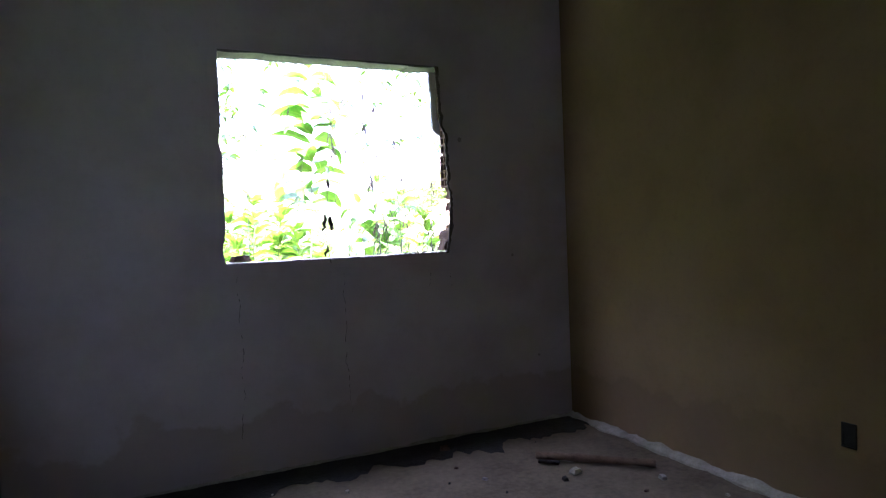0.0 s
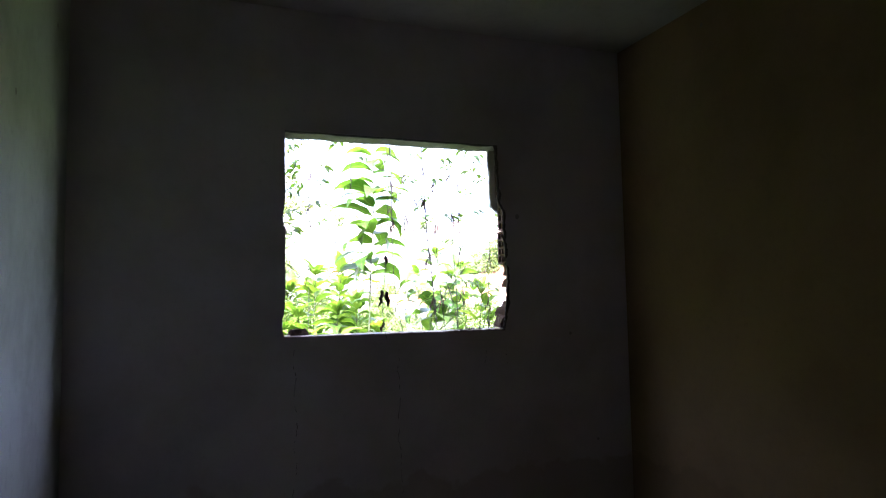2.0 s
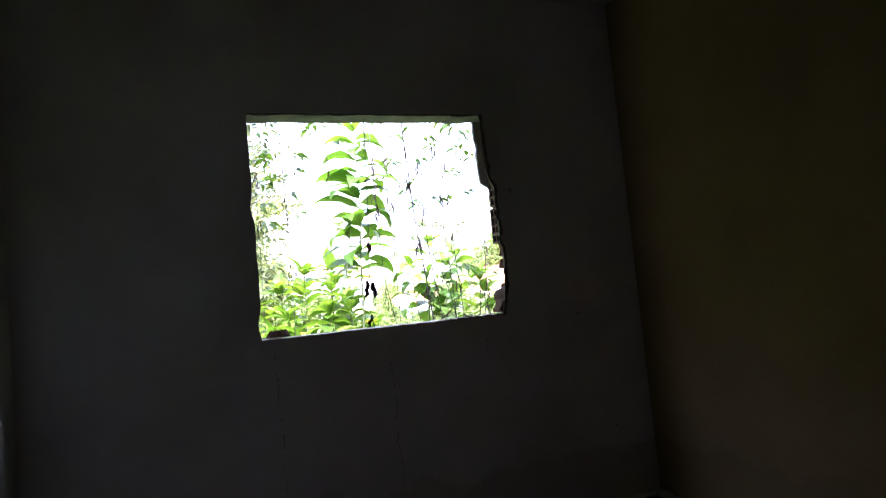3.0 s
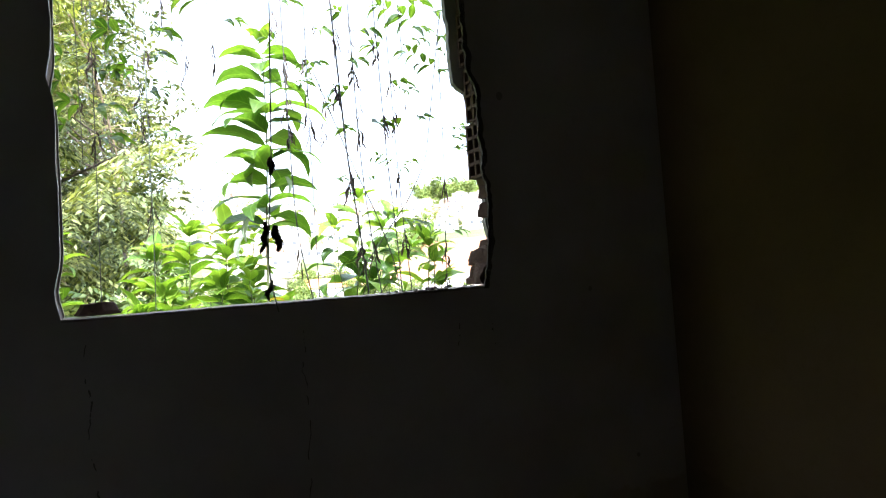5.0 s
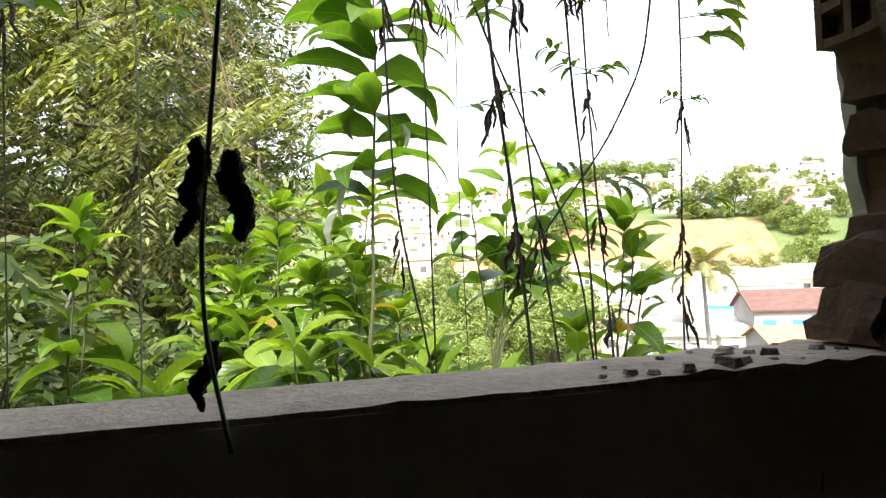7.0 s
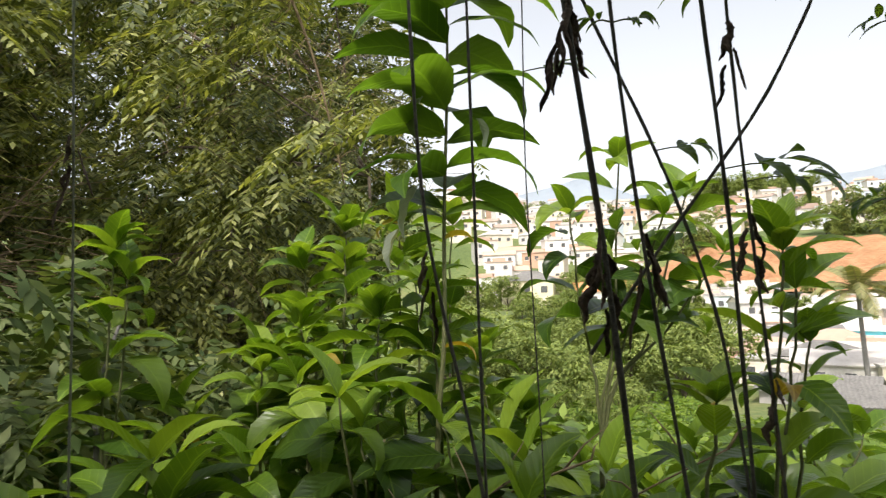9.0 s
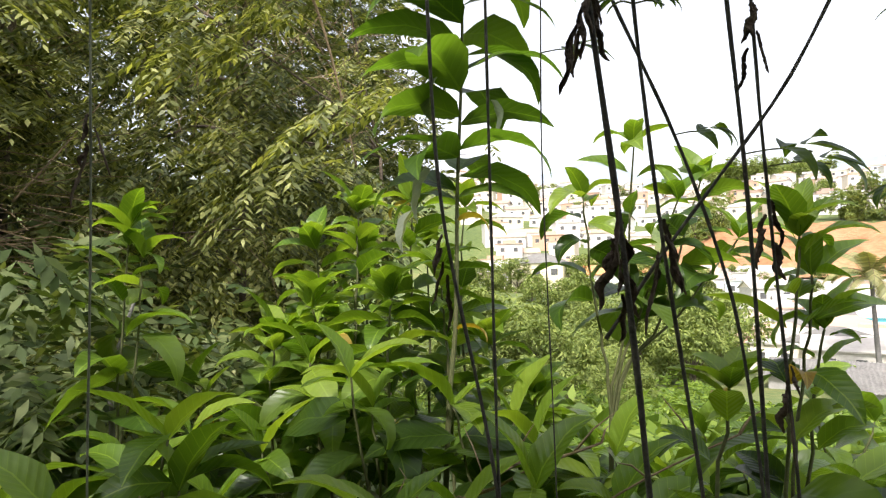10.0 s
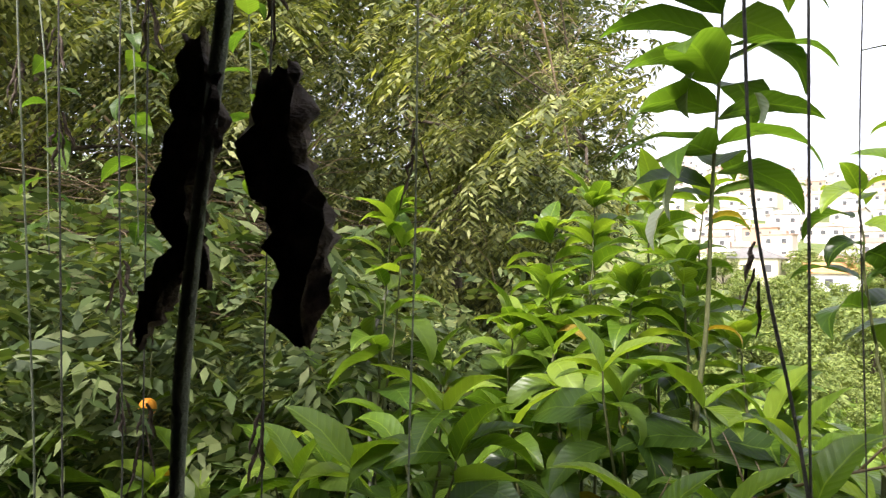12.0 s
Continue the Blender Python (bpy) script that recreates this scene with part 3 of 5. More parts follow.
# far mountains
for nm, r, lo, hi, prof in (("mountain_ridge", 2600, -30, 75, ((-30, 4.0), (5, 7.0), (14, 8.6), (17, 9.2), (21, 7.4), (27, 6.2), (33, 6.4), (38, 7.2), (43.5, 8.9), (50, 9.6), (75, 6))),
                            ("mountain_ridge", 3700, -40, 85, ((-40, 6.0), (10, 6.0), (22, 7.6), (30, 7.2), (36, 7.6), (42, 8.2), (60, 8.0), (85, 6)))):
    verts, faces = [], []
    n = 160
    for i in range(n + 1):
        b = lo + (hi - lo) * i / n
        e = float(np.interp(b, [p[0] for p in prof], [p[1] for p in prof])) + 0.35 * noise.noise((b * 0.35, r, 0)) + 0.12 * noise.noise((b * 1.7, r, 1))
        x, y = polar(b, r)
        x2, y2 = polar(b, r - 700)
        x3, y3 = polar(b, r + 500)
        top = r * math.tan(radians(e))
        verts += [(x2, y2, 20), ((x + x2) / 2, (y + y2) / 2, top * (0.52 + 0.08 * noise.noise((b * 0.8, 3, r)))), (x, y, top), (x3, y3, 20)]
    for i in range(n):
        for k in range(3):
            faces.append((4 * i + k, 4 * i + 4 + k, 4 * i + 5 + k, 4 * i + 1 + k))
    o = joined(nm, verts, faces, M_MOUNT_HAZE, smooth=True)
    tagged(o, "mountain ridge beyond the town, haze painted in its blue-grey", "mountain", kind="structure")

# bare orange earth bank above the valley houses
verts, faces = [], []
nb, nr = 70, 16
for i in range(nb + 1):
    b = 20.0 + 22.0 * i / nb
    u = i / nb
    top = float(np.interp(b, (20, 22, 24.5, 30, 34, 38, 41, 42), (152, 168, 180, 187, 190, 187, 179, 160)))
    for j in range(nr + 1):
        r = 138 + (top + 5 * noise.noise((b * 1.1, 0, 0)) + 2 * noise.noise((b * 4.0, 0, 2)) - 138) * j / nr
        x, y = polar(b, r)
        gz = ground_z(x, y)
        verts.append((x, y, gz + 0.25 + 0.9 * math.sin(math.pi * j / nr) * (0.7 + noise.noise((b * 0.9, j * 0.2, 0)))))
for i in range(nb):
    for j in range(nr):
        a = i * (nr + 1) + j
        faces.append((a, a + nr + 1, a + nr + 2, a + 1))
o = joined("earth_bank", verts, faces, M_EARTH, smooth=True)
tagged(o, "bare orange earth bank cut into the hillside", "earth bank", kind="structure")

# ---- leaves ----
def leaf_arrays(length, width, droop, fold, seed, nl=8, nw=4, tip=1.6):
    """Grid of a pointed leaf along +y that arches down; returns vertex array and faces."""
    vs, fs = [], []
    ang, y, z = radians(18), 0.0, 0.0
    spine = []
    for i in range(nl + 1):
        spine.append((y, z, ang))
        ang -= radians(droop) / nl * (0.5 + i / nl)
        y += math.cos(ang) * length / nl
        z += math.sin(ang) * length / nl
    for i, (yy, zz, a) in enumerate(spine):
        t = i / nl
        w = width * 0.5 * (math.sin(math.pi * min(1.0, t ** 0.78)) ** 0.85) * (1 - 0.12 * t) if 0 < t < 1 else 0.0012
        for j in range(nw + 1):
            s = j / nw * 2 - 1
            edge = 1.0 + 0.06 * math.sin(i * 2.4 + seed) * abs(s)
            lift = abs(s) * w * fold + 0.06 * w * math.sin(i * 1.7 + seed * 2 + s)
            vs.append((s * w * edge, yy - math.sin(a) * lift, zz + math.cos(a) * lift))
    for i in range(nl):
        for j in range(nw):
            k = i * (nw + 1) + j
            fs.append((k, k + 1, k + nw + 2, k + nw + 1))
    return np.array(vs), fs


def leaf_mesh(name, material, *args, **kw):
    vs, fs = leaf_arrays(*args, **kw)
    me = bpy.data.meshes.new(name)
    me.from_pydata([tuple(v) for v in vs], [], fs)
    me.materials.append(material)
    me.polygons.foreach_set("use_smooth", [True] * len(me.polygons))
    return me


def aim(o, d, roll=0.0, scale=1.0, up=(0, 0, 1)):
    """Pose whose y axis runs along d, with its z axis as near to up as can be."""
    d = Vector(d).normalized()
    x = d.cross(Vector(up))
    if x.length < 1e-4:
        x = Vector((1, 0, 0))
    x.normalize()
    z = x.cross(d)
    m = Matrix((x, d, z)).transposed().to_4x4()
    return Matrix.Translation(o) @ m @ Matrix.Rotation(roll, 4, "Y") @ Matrix.Scale(scale, 4)


LEAF_FULL = [leaf_mesh("leaf", M_LEAF, 0.20, w, d, f_, sd) for w, d, f_, sd in ((0.100, 75, 0.22, 0.3), (0.086, 105, 0.30, 1.9), (0.108, 55, 0.12, 3.3), (0.094, 140, 0.35, 5.0), (0.084, 30, 0.28, 6.2))]
LEAF_YOUNG = [leaf_mesh("leaf", M_LEAF_YOUNG, 0.18, 0.080, d, 0.34, sd) for d, sd in ((40, 0.6), (65, 2.2), (95, 4.1))]
LEAF_ARCH = [leaf_mesh("leaf", M_LEAF_ARCH, 0.20, w, d, 0.16, sd, 10) for w, d, sd in ((0.090, 92, 0.8), (0.078, 76, 2.9), (0.096, 108, 4.4))]
LEAF_WILT = [leaf_mesh("leaf", M_LEAF_WILT, 0.16, 0.085, d, 0.55, sd, 10) for d, sd in ((40, 1.2), (60, 6.1))]
LEAF_OLD = [leaf_mesh("leaf", M_LEAF_OLD, 0.15, 0.06, 120, 0.35, 2.7)]


def add_leaf(parent, mesh, o, d, rng, scale=1.0, wild=0.35):
    share("leaf", mesh, parent, aim(o, d, rng.uniform(-wild, wild), scale))


def leafy_stem(parent, pts, r0, r1, n, size, rng, start=0.3, crown=5, stem_mat=None, spread=0.35, young=0.25, pairs=True, wild=0.4):
    """One stem with leaves in crosswise pairs and a rosette of young leaves on top."""
    path = smooth_path(pts, 16)
    path = [p + Vector((rng.uniform(-1, 1), rng.uniform(-1, 1), 0)) * 0.006 for p in path]
    bm_ = bmesh.new()
    tube(bm_, path, [r0 + (r1 - r0) * i / 15 for i in range(16)], 7)
    part("stem", bm_, stem_mat or M_STEM, parent, smooth=True)
    turn = rng.uniform(0, math.tau)
    for k in range(n):
        u = start + (1 - start) * k / max(1, n - 1)
        f = u * 15
        i = min(int(f), 14)
        p = path[i].lerp(path[i + 1], f - i)
        turn += math.pi / 2 + rng.uniform(-0.35, 0.35)
        for s in ((0, math.pi) if pairs else (0,)):
            a = turn + s + rng.uniform(-0.2, 0.2)
            d = Vector((math.cos(a), math.sin(a), spread + rng.uniform(-0.45, 0.25)))
            d = d.normalized()
            sc = size * (0.72 + 0.45 * math.sin(math.pi * min(1, 0.25 + u * 0.75))) * rng.uniform(0.62, 1.15)
            if rng.random() < 0.015:
                me = LEAF_OLD[0]
            elif u > 1 - young * rng.uniform(0.4, 1.2):
                me = rng.choice(LEAF_YOUNG)
            else:
                me = rng.choice(LEAF_FULL)
            add_leaf(parent, me, p + d * (r1 + 0.012) + Vector((0, 0, rng.uniform(-0.02, 0.02))), d, rng, sc, wild)
    for k in range(crown):
        a = math.tau * k / crown + rng.uniform(-0.3, 0.3)
        d = Vector((math.cos(a), math.sin(a), rng.uniform(0.35, 1.6))).normalized()
        add_leaf(parent, rng.choice(LEAF_YOUNG), path[-1], d, rng, size * rng.uniform(0.6, 0.95))


rng = random.Random(11)


def g_at(x, y):
    return ground_z(x, y) - 0.03


# tall plant with big arching leaves
p = thing("tall_shrub", (1.40, 5.3, g_at(1.40, 5.3)), "tall green shrub with big arching leaves in pairs", "shrub")


def rel(pts, plant):
    return [Vector(q) - plant.location for q in pts]


stalk = smooth_path(rel(((1.36, 5.3, g_at(1.4, 5.3)), (1.42, 5.3, 0.68), (1.455, 5.3, 1.05), (1.47, 5.3, 1.45), (1.50, 5.3, 2.0), (1.50, 5.3, 2.55)), p), 40)
bm = bmesh.new()
tube(bm, stalk, [0.0105 - 0.0075 * i / 39 for i in range(40)], 8)
part("stem", bm, M_STEM, p, smooth=True)
lr = random.Random(41)
for k in range(17):
    z_ = 1.44 + 0.066 * k - p.location.z
    o_ = min(stalk, key=lambda q: abs(q.z - z_))
    sz_ = 1.25 + 0.75 * math.sin(math.pi * min(1.0, (k + 2.5) / 19))
    for s_ in (0, math.pi):
        a = s_ + lr.uniform(-0.4, 0.4) + (0.9 if k % 3 == 2 else 0.0)
        d = Vector((math.cos(a), math.sin(a), lr.uniform(0.0, 0.45)))
        add_leaf(p, lr.choice(LEAF_ARCH), o_ + Vector((0, 0, lr.uniform(-0.025, 0.025))), d, lr, sz_ * lr.uniform(0.85, 1.1), 0.45)
for k in range(4):
    a = k * 1.57 + 0.4
    add_leaf(p, LEAF_YOUNG[k % 3], stalk[-1], Vector((math.cos(a), math.sin(a), 0.9)), lr, 0.8)
for x_, z_, sc_ in ((1.39, 1.82, 0.95), (1.38, 1.50, 1.15), (1.33, 1.42, 0.9), (1.56, 1.74, 0.8)):
    o_ = min(stalk, key=lambda q: abs(q.z - (z_ + 0.03 - p.location.z)))
    d = Vector((x_ - 1.47, -0.05, -0.02))
    add_leaf(p, LEAF_WILT[0 if x_ < 1.385 else 1], o_ + d, Vector((0.15 if x_ > 1.45 else -0.25, -0.1, -1)), lr, sc_, 0.9)
for z_, a, me in ((1.36, 0.4, LEAF_OLD[0]), (1.20, 2.9, LEAF_ARCH[1]), (1.02, 0.1, LEAF_OLD[0])):
    o_ = min(stalk, key=lambda q: abs(q.z - (z_ - p.location.z)))
    add_leaf(p, me, o_, Vector((math.cos(a), -0.3, 0.25)), lr, 0.9)
# plant with a branching head
p = thing("branching_shrub", (1.95, 5.35, g_at(1.95, 5.35)), "green shrub with several leafy heads", "shrub")
for top in ((2.07, 5.35, 1.62), (1.88, 5.30, 1.44), (2.32, 5.42, 1.50), (2.17, 5.25, 1.42), (2.42, 5.35, 1.30)):
    b0 = (1.95, 5.35, g_at(1.95, 5.35))
    leafy_stem(p, rel((b0, (1.96, 5.34, 0.7), ((1.96 + top[0]) / 2, 5.33, 1.05), top), p), 0.007, 0.003, 5, 1.30, rng, 0.70, 3, spread=0.15, young=0.10, wild=0.6)
hrng = random.Random(77)
# slender plants
for x, y, zt, n, sz in ((2.20, 4.66, 1.27, 8, 1.15), (0.36, 5.5, 1.38, 8, 1.25), (1.90, 4.42, 0.98, 6, 0.85), (2.30, 4.75, 1.05, 6, 1.0)):
    p = thing("slender_shrub", (x, y, g_at(x, y)), "slender green shrub with pointed upright leaves", "shrub", "slender shrubs outside the window")
    leafy_stem(p, rel(((x - 0.06, y, g_at(x, y)), (x - 0.05, y + 0.02, zt * 0.5), (x, y, zt)), p), 0.007, 0.003, n, sz, rng, 0.45, 6, spread=0.55, young=0.5)
    if zt < 1.1:
        continue
    leafy_stem(p, rel(((x - 0.05, y + 0.02, zt * 0.45), (x + 0.01, y + 0.04, zt * 0.7), (x + 0.04, y + 0.02, zt * 0.93)), p), 0.005, 0.003, 5, sz * 1.05, hrng, 0.2, 3, spread=-0.05, young=0.4, wild=0.6)

# clump of upright light-green shrubs
clumps = ((1.08, 5.9, 1.46), (1.32, 5.85, 1.48), (1.55, 6.15, 1.50), (0.98, 5.8, 1.08), (1.22, 5.55, 1.12), (1.46, 5.7, 1.2), (1.80, 5.7, 0.72),
          (0.85, 6.3, 1.12), (1.62, 5.55, 0.95), (0.78, 5.75, 0.98), (1.12, 6.2, 1.30), (1.40, 6.25, 1.34), (0.96, 6.05, 1.34))
for x, y, zt in clumps:
    p = thing("leafy_shrub", (x, y, g_at(x, y)), "leafy shrub with bright green upright tops", "shrub", "leafy shrubs outside the window")
    leafy_stem(p, rel(((x + rng.uniform(-0.1, 0.1), y, g_at(x, y)), (x, y, zt * 0.55), (x + rng.uniform(-0.05, 0.05), y, zt)), p), 0.009, 0.003, 10, 1.40, rng, 0.42, 6, spread=0.30, young=0.45, wild=0.5)

# low shrubs in front
lows = ((0.62, 5.2, 0.62), (0.93, 5.25, 0.76), (1.24, 5.2, 0.92), (1.56, 5.15, 0.80), (1.83, 5.1, 0.64), (2.20, 5.15, 0.50), (0.70, 4.72, 0.84), (1.16, 4.7, 0.66),
        (1.66, 4.72, 0.72), (0.10, 5.2, 0.55), (0.48, 5.3, 0.70), (-0.35, 5.2, 0.45), (-0.95, 5.25, 0.5), (-0.1, 4.75, 0.40), (0.38, 4.75, 0.70), (1.95, 4.75, 0.54),
        (2.45, 5.3, 0.60), (2.65, 5.0, 0.6), (-0.6, 5.8, 0.55), (0.0, 5.9, 0.70), (0.55, 5.8, 0.8), (2.5, 5.8, 0.55), (2.9, 5.6, 0.7), (1.36, 4.9, 0.62),
        (1.05, 5.5, 0.92), (2.05, 5.5, 0.55), (1.72, 5.4, 0.72))
for x, y, zt in lows:
    p = thing("low_shrub", (x, y, g_at(x, y)), "low shrub with glossy broad green leaves", "shrub", "low shrubs outside the window")
    for k in range(2):
        dx, dy = rng.uniform(-0.14, 0.14), rng.uniform(-0.12, 0.12)
        leafy_stem(p, rel(((x, y, g_at(x, y)), (x + dx * 0.4, y + dy * 0.4, zt * 0.45), (x + dx, y + dy, zt * (1 - 0.12 * k))), p), 0.008, 0.003, 5, 1.62, rng, 0.45, 2, spread=-0.05, young=0.10, wild=0.7)


# ---- trees with feathered leaves ----
def spray_arrays(o, d, length, pairs, leaflet, nprng):
    """Feathered leaves: for every origin and direction a drooping rachis with paired leaflets. Vertex and face arrays."""
    n = len(o)
    d = d / np.linalg.norm(d, axis=1, keepdims=True)
    down = np.array((0, 0, -1.0))
    side = np.cross(d, down)
    side /= np.linalg.norm(side, axis=1, keepdims=True) + 1e-9
    L = length * nprng.uniform(0.7, 1.25, (n, 1))
    out = []
    for k in range(pairs * 2 + 1):
        t = (k // 2 + 1) / (pairs + 1)
        s = 0.0 if k == pairs * 2 else (1.0 if k % 2 else -1.0)
        pos = o + d * (L * t) + down * (L * 0.35 * t * t)
        ld = d * (0.55 if s else 1.0) + side * s * nprng.uniform(0.7, 1.1, (n, 1)) + down * nprng.uniform(0.12, 0.58, (n, 1))
        ld /= np.linalg.norm(ld, axis=1, keepdims=True)
        nr = np.cross(ld, d if s else side)
        nr += nprng.normal(0, 0.25, (n, 3))
        wd = np.cross(ld, nr)
        wd /= np.linalg.norm(wd, axis=1, keepdims=True) + 1e-9
        ll = leaflet * nprng.uniform(0.75, 1.2, (n, 1)) * (1.05 - 0.35 * abs(t - 0.5))
        ww = ll * 0.18
        mid = pos + ld * ll * 0.42 + down * ll * 0.03
        out.append(np.stack((pos, mid - wd * ww, pos + ld * ll + down * ll * 0.14, mid + wd * ww), 1))
    v = np.concatenate(out, 0).reshape(-1, 3)
    f = np.arange(len(v)).reshape(-1, 4)
    return v, f


def quads(name, v, f, material, parent=None):
    me = bpy.data.meshes.new(name)
    nf = len(f)
    me.vertices.add(len(v))
    me.vertices.foreach_set("co", v.astype(np.float32).ravel())
    me.loops.add(nf * 4)
    me.loops.foreach_set("vertex_index", f.astype(np.int32).ravel())
    me.polygons.add(nf)
    me.polygons.foreach_set("loop_start", np.arange(0, nf * 4, 4, dtype=np.int32))
    me.update(calc_edges=True)
    me.validate()
    me.materials.append(material)
    ob = new(name, me)
    if parent is not None:
        ob.parent = parent
    return ob


nprng = np.random.RandomState(4)


def right_limit(z_over_eye):
    """Bearing at which the wood ends towards the open valley, by height angle."""
    return float(np.interp(z_over_eye, (-20, -8, 0, 6, 12, 22, 40), (-9, -8, -4.5, 1.5, 2.5, 1.0, -3)))


TREES = [(-13, 7.2, 5.5), (-30, 6.6, 5.0), (-47, 6.2, 5.0), (-2, 10.5, 5.0), (-66, 6.5, 4.5)]
tree_sprays = [[] for _ in TREES]
tree_shaded = [[] for _ in TREES]
limb_targets = [[] for _ in TREES]
tr = random.Random(21)
count = 0
while count < 760:
    b = tr.uniform(-78, 3)
    r = tr.uniform(4.3, 10.5)
    e = tr.uniform(-16, 36)
    if b > right_limit(e) - 1.0 or (r < 5.4 and tr.random() < 0.5):
        continue
    if b > -11 and e > 6 and tr.random() < 0.45:
        continue
    x, y = polar(b, r)
    z = 1.2 + r * math.tan(radians(e))
    if y < 4.7 or z < ground_z(x, y) + 0.25:
        continue
    if noise.noise((x * 0.75, y * 0.75, z * 0.95)) < -0.10:
        continue
    k = min(range(len(TREES)), key=lambda i: (TREES[i][0] - b) ** 2 * 0.02 + (TREES[i][1] - r) ** 2)
    # a drooping twig with sprays set to either side of it
    n = 34
    a = tr.gauss(-1.57, 1.1)
    run = np.array((math.cos(a), math.sin(a), 0.0))
    flat = np.array((-math.sin(a), math.cos(a), 0.0))
    length = tr.uniform(0.7, 1.25)
    t = np.sort(nprng.uniform(0, 1, (n, 1)), axis=0)
    sgn = nprng.choice((-1.0, 1.0), (n, 1))
    c = np.array((x, y, z)) - run * length * 0.5
    o3 = c + run * length * t + np.array((0, 0, 1.0)) * (0.20 * t - 0.55 * t * t) * length + nprng.normal(0, 0.05, (n, 3))
    dirs = run * 0.8 + flat * sgn * nprng.uniform(0.3, 1.1, (n, 1)) + np.array((0, 0, -0.08)) - np.array((0, 0, 0.52)) * t + nprng.normal(0, 0.18, (n, 3))
    # Deep twigs and a random share take the shade-dark leaf colour.
    (tree_shaded if (r > 8.4 or tr.random() < 0.22) else tree_sprays)[k].append((o3, dirs))
    if count % 3 == 0:
        limb_targets[k].append(Vector((x, y, z)))
    count += 1

for k, (b, r, h) in enumerate(TREES):
    x, y = polar(b, r)
    gz = ground_z(x, y)
    t_ = thing("feather_leaved_tree", (x, y, gz - 0.05), "tree with dense feathery green leaves and dark trunk", "tree", "trees on the slope")
    bm = bmesh.new()
    top = Vector((x + tr.uniform(-0.3, 0.3), y + tr.uniform(-0.2, 0.2), gz + h))
    tp = smooth_path((Vector((x, y, gz - 0.05)), Vector((x + tr.uniform(-0.15, 0.15), y, gz + h * 0.45)), top), 14)
    tube(bm, [q - t_.location for q in tp], [0.085 - 0.062 * i / 13 for i in range(14)], 9)
    part("trunk", bm, M_BARK, t_, smooth=True)
    for tgt in limb_targets[k][:26]:
        cand = [q for q in tp if q.z < tgt.z + 0.3] or [tp[2]]
        st = min(cand, key=lambda q: (q - tgt).length)
        mid = st.lerp(tgt, 0.5) + Vector((tr.uniform(-0.2, 0.2), tr.uniform(-0.2, 0.2), tr.uniform(0.0, 0.35)))
        bm = bmesh.new()
        lp = smooth_path((st, mid, tgt), 9)
        tube(bm, [q - t_.location for q in lp], [0.026 - 0.021 * i / 8 for i in range(9)], 5)
        part("limb", bm, M_BARK, t_, smooth=True)
    for lst, mt in ((tree_sprays[k], M_PINNATE), (tree_shaded[k], M_PINNATE_SHADE)):
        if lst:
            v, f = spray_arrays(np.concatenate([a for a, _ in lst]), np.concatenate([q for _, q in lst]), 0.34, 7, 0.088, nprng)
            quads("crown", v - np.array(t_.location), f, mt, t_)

# deeper wood behind, larger leaves in the shade-dark colour
dk = []
while len(dk) < 1100:
    b, r, e = tr.uniform(-85, 2), tr.uniform(11.5, 17), tr.uniform(-14, 34)
    if b > right_limit(e) - 1.5:
        continue
    x, y = polar(b, r)
    z = 1.2 + r * math.tan(radians(e))
    if z < ground_z(x, y) + 0.2 or y < 5:
        continue
    dk.append((x, y, z))
cs = np.repeat(np.array(dk), 26, 0) + nprng.normal(0, 0.5, (len(dk) * 26, 3))
v, f = spray_arrays(cs, nprng.normal(0, 1, cs.shape) + np.array((0, -0.5, 0)), 0.45, 5, 0.17, nprng)
o = quads("wood_foliage", v, f, M_PINNATE_SHADE)
tagged(o, "green wood filling the slope behind the trees, leaves painted shade-dark", "woods", kind="stuff")

# undergrowth of feathered and pointed leaves beneath the trees
us = []
while len(us) < 640:
    b, r = tr.uniform(-75, -3), tr.uniform(2.6, 7.0)
    if r < 3.0 and b > -25:
        continue
    x, y = polar(b, r)
    if y < 4.35:
        continue
    zmax = min(1.2 - 0.02 * r + (0.25 if b < -22 else -0.2), 1.5)
    gz = ground_z(x, y)
    z = tr.uniform(max(gz + 0.2, -0.5), zmax)
    us.append((x, y, z))
cs = np.repeat(np.array(us), 9, 0) + nprng.normal(0, 0.13, (len(us) * 9, 3))
v, f = spray_arrays(cs, nprng.normal(0, 0.8, cs.shape) + np.array((0, -0.3, 0.35)), 0.24, 4, 0.105, nprng)
o = quads("undergrowth", v, f, M_UNDER)
tagged(o, "tangled undergrowth of feathery green leaves", "undergrowth", kind="stuff")

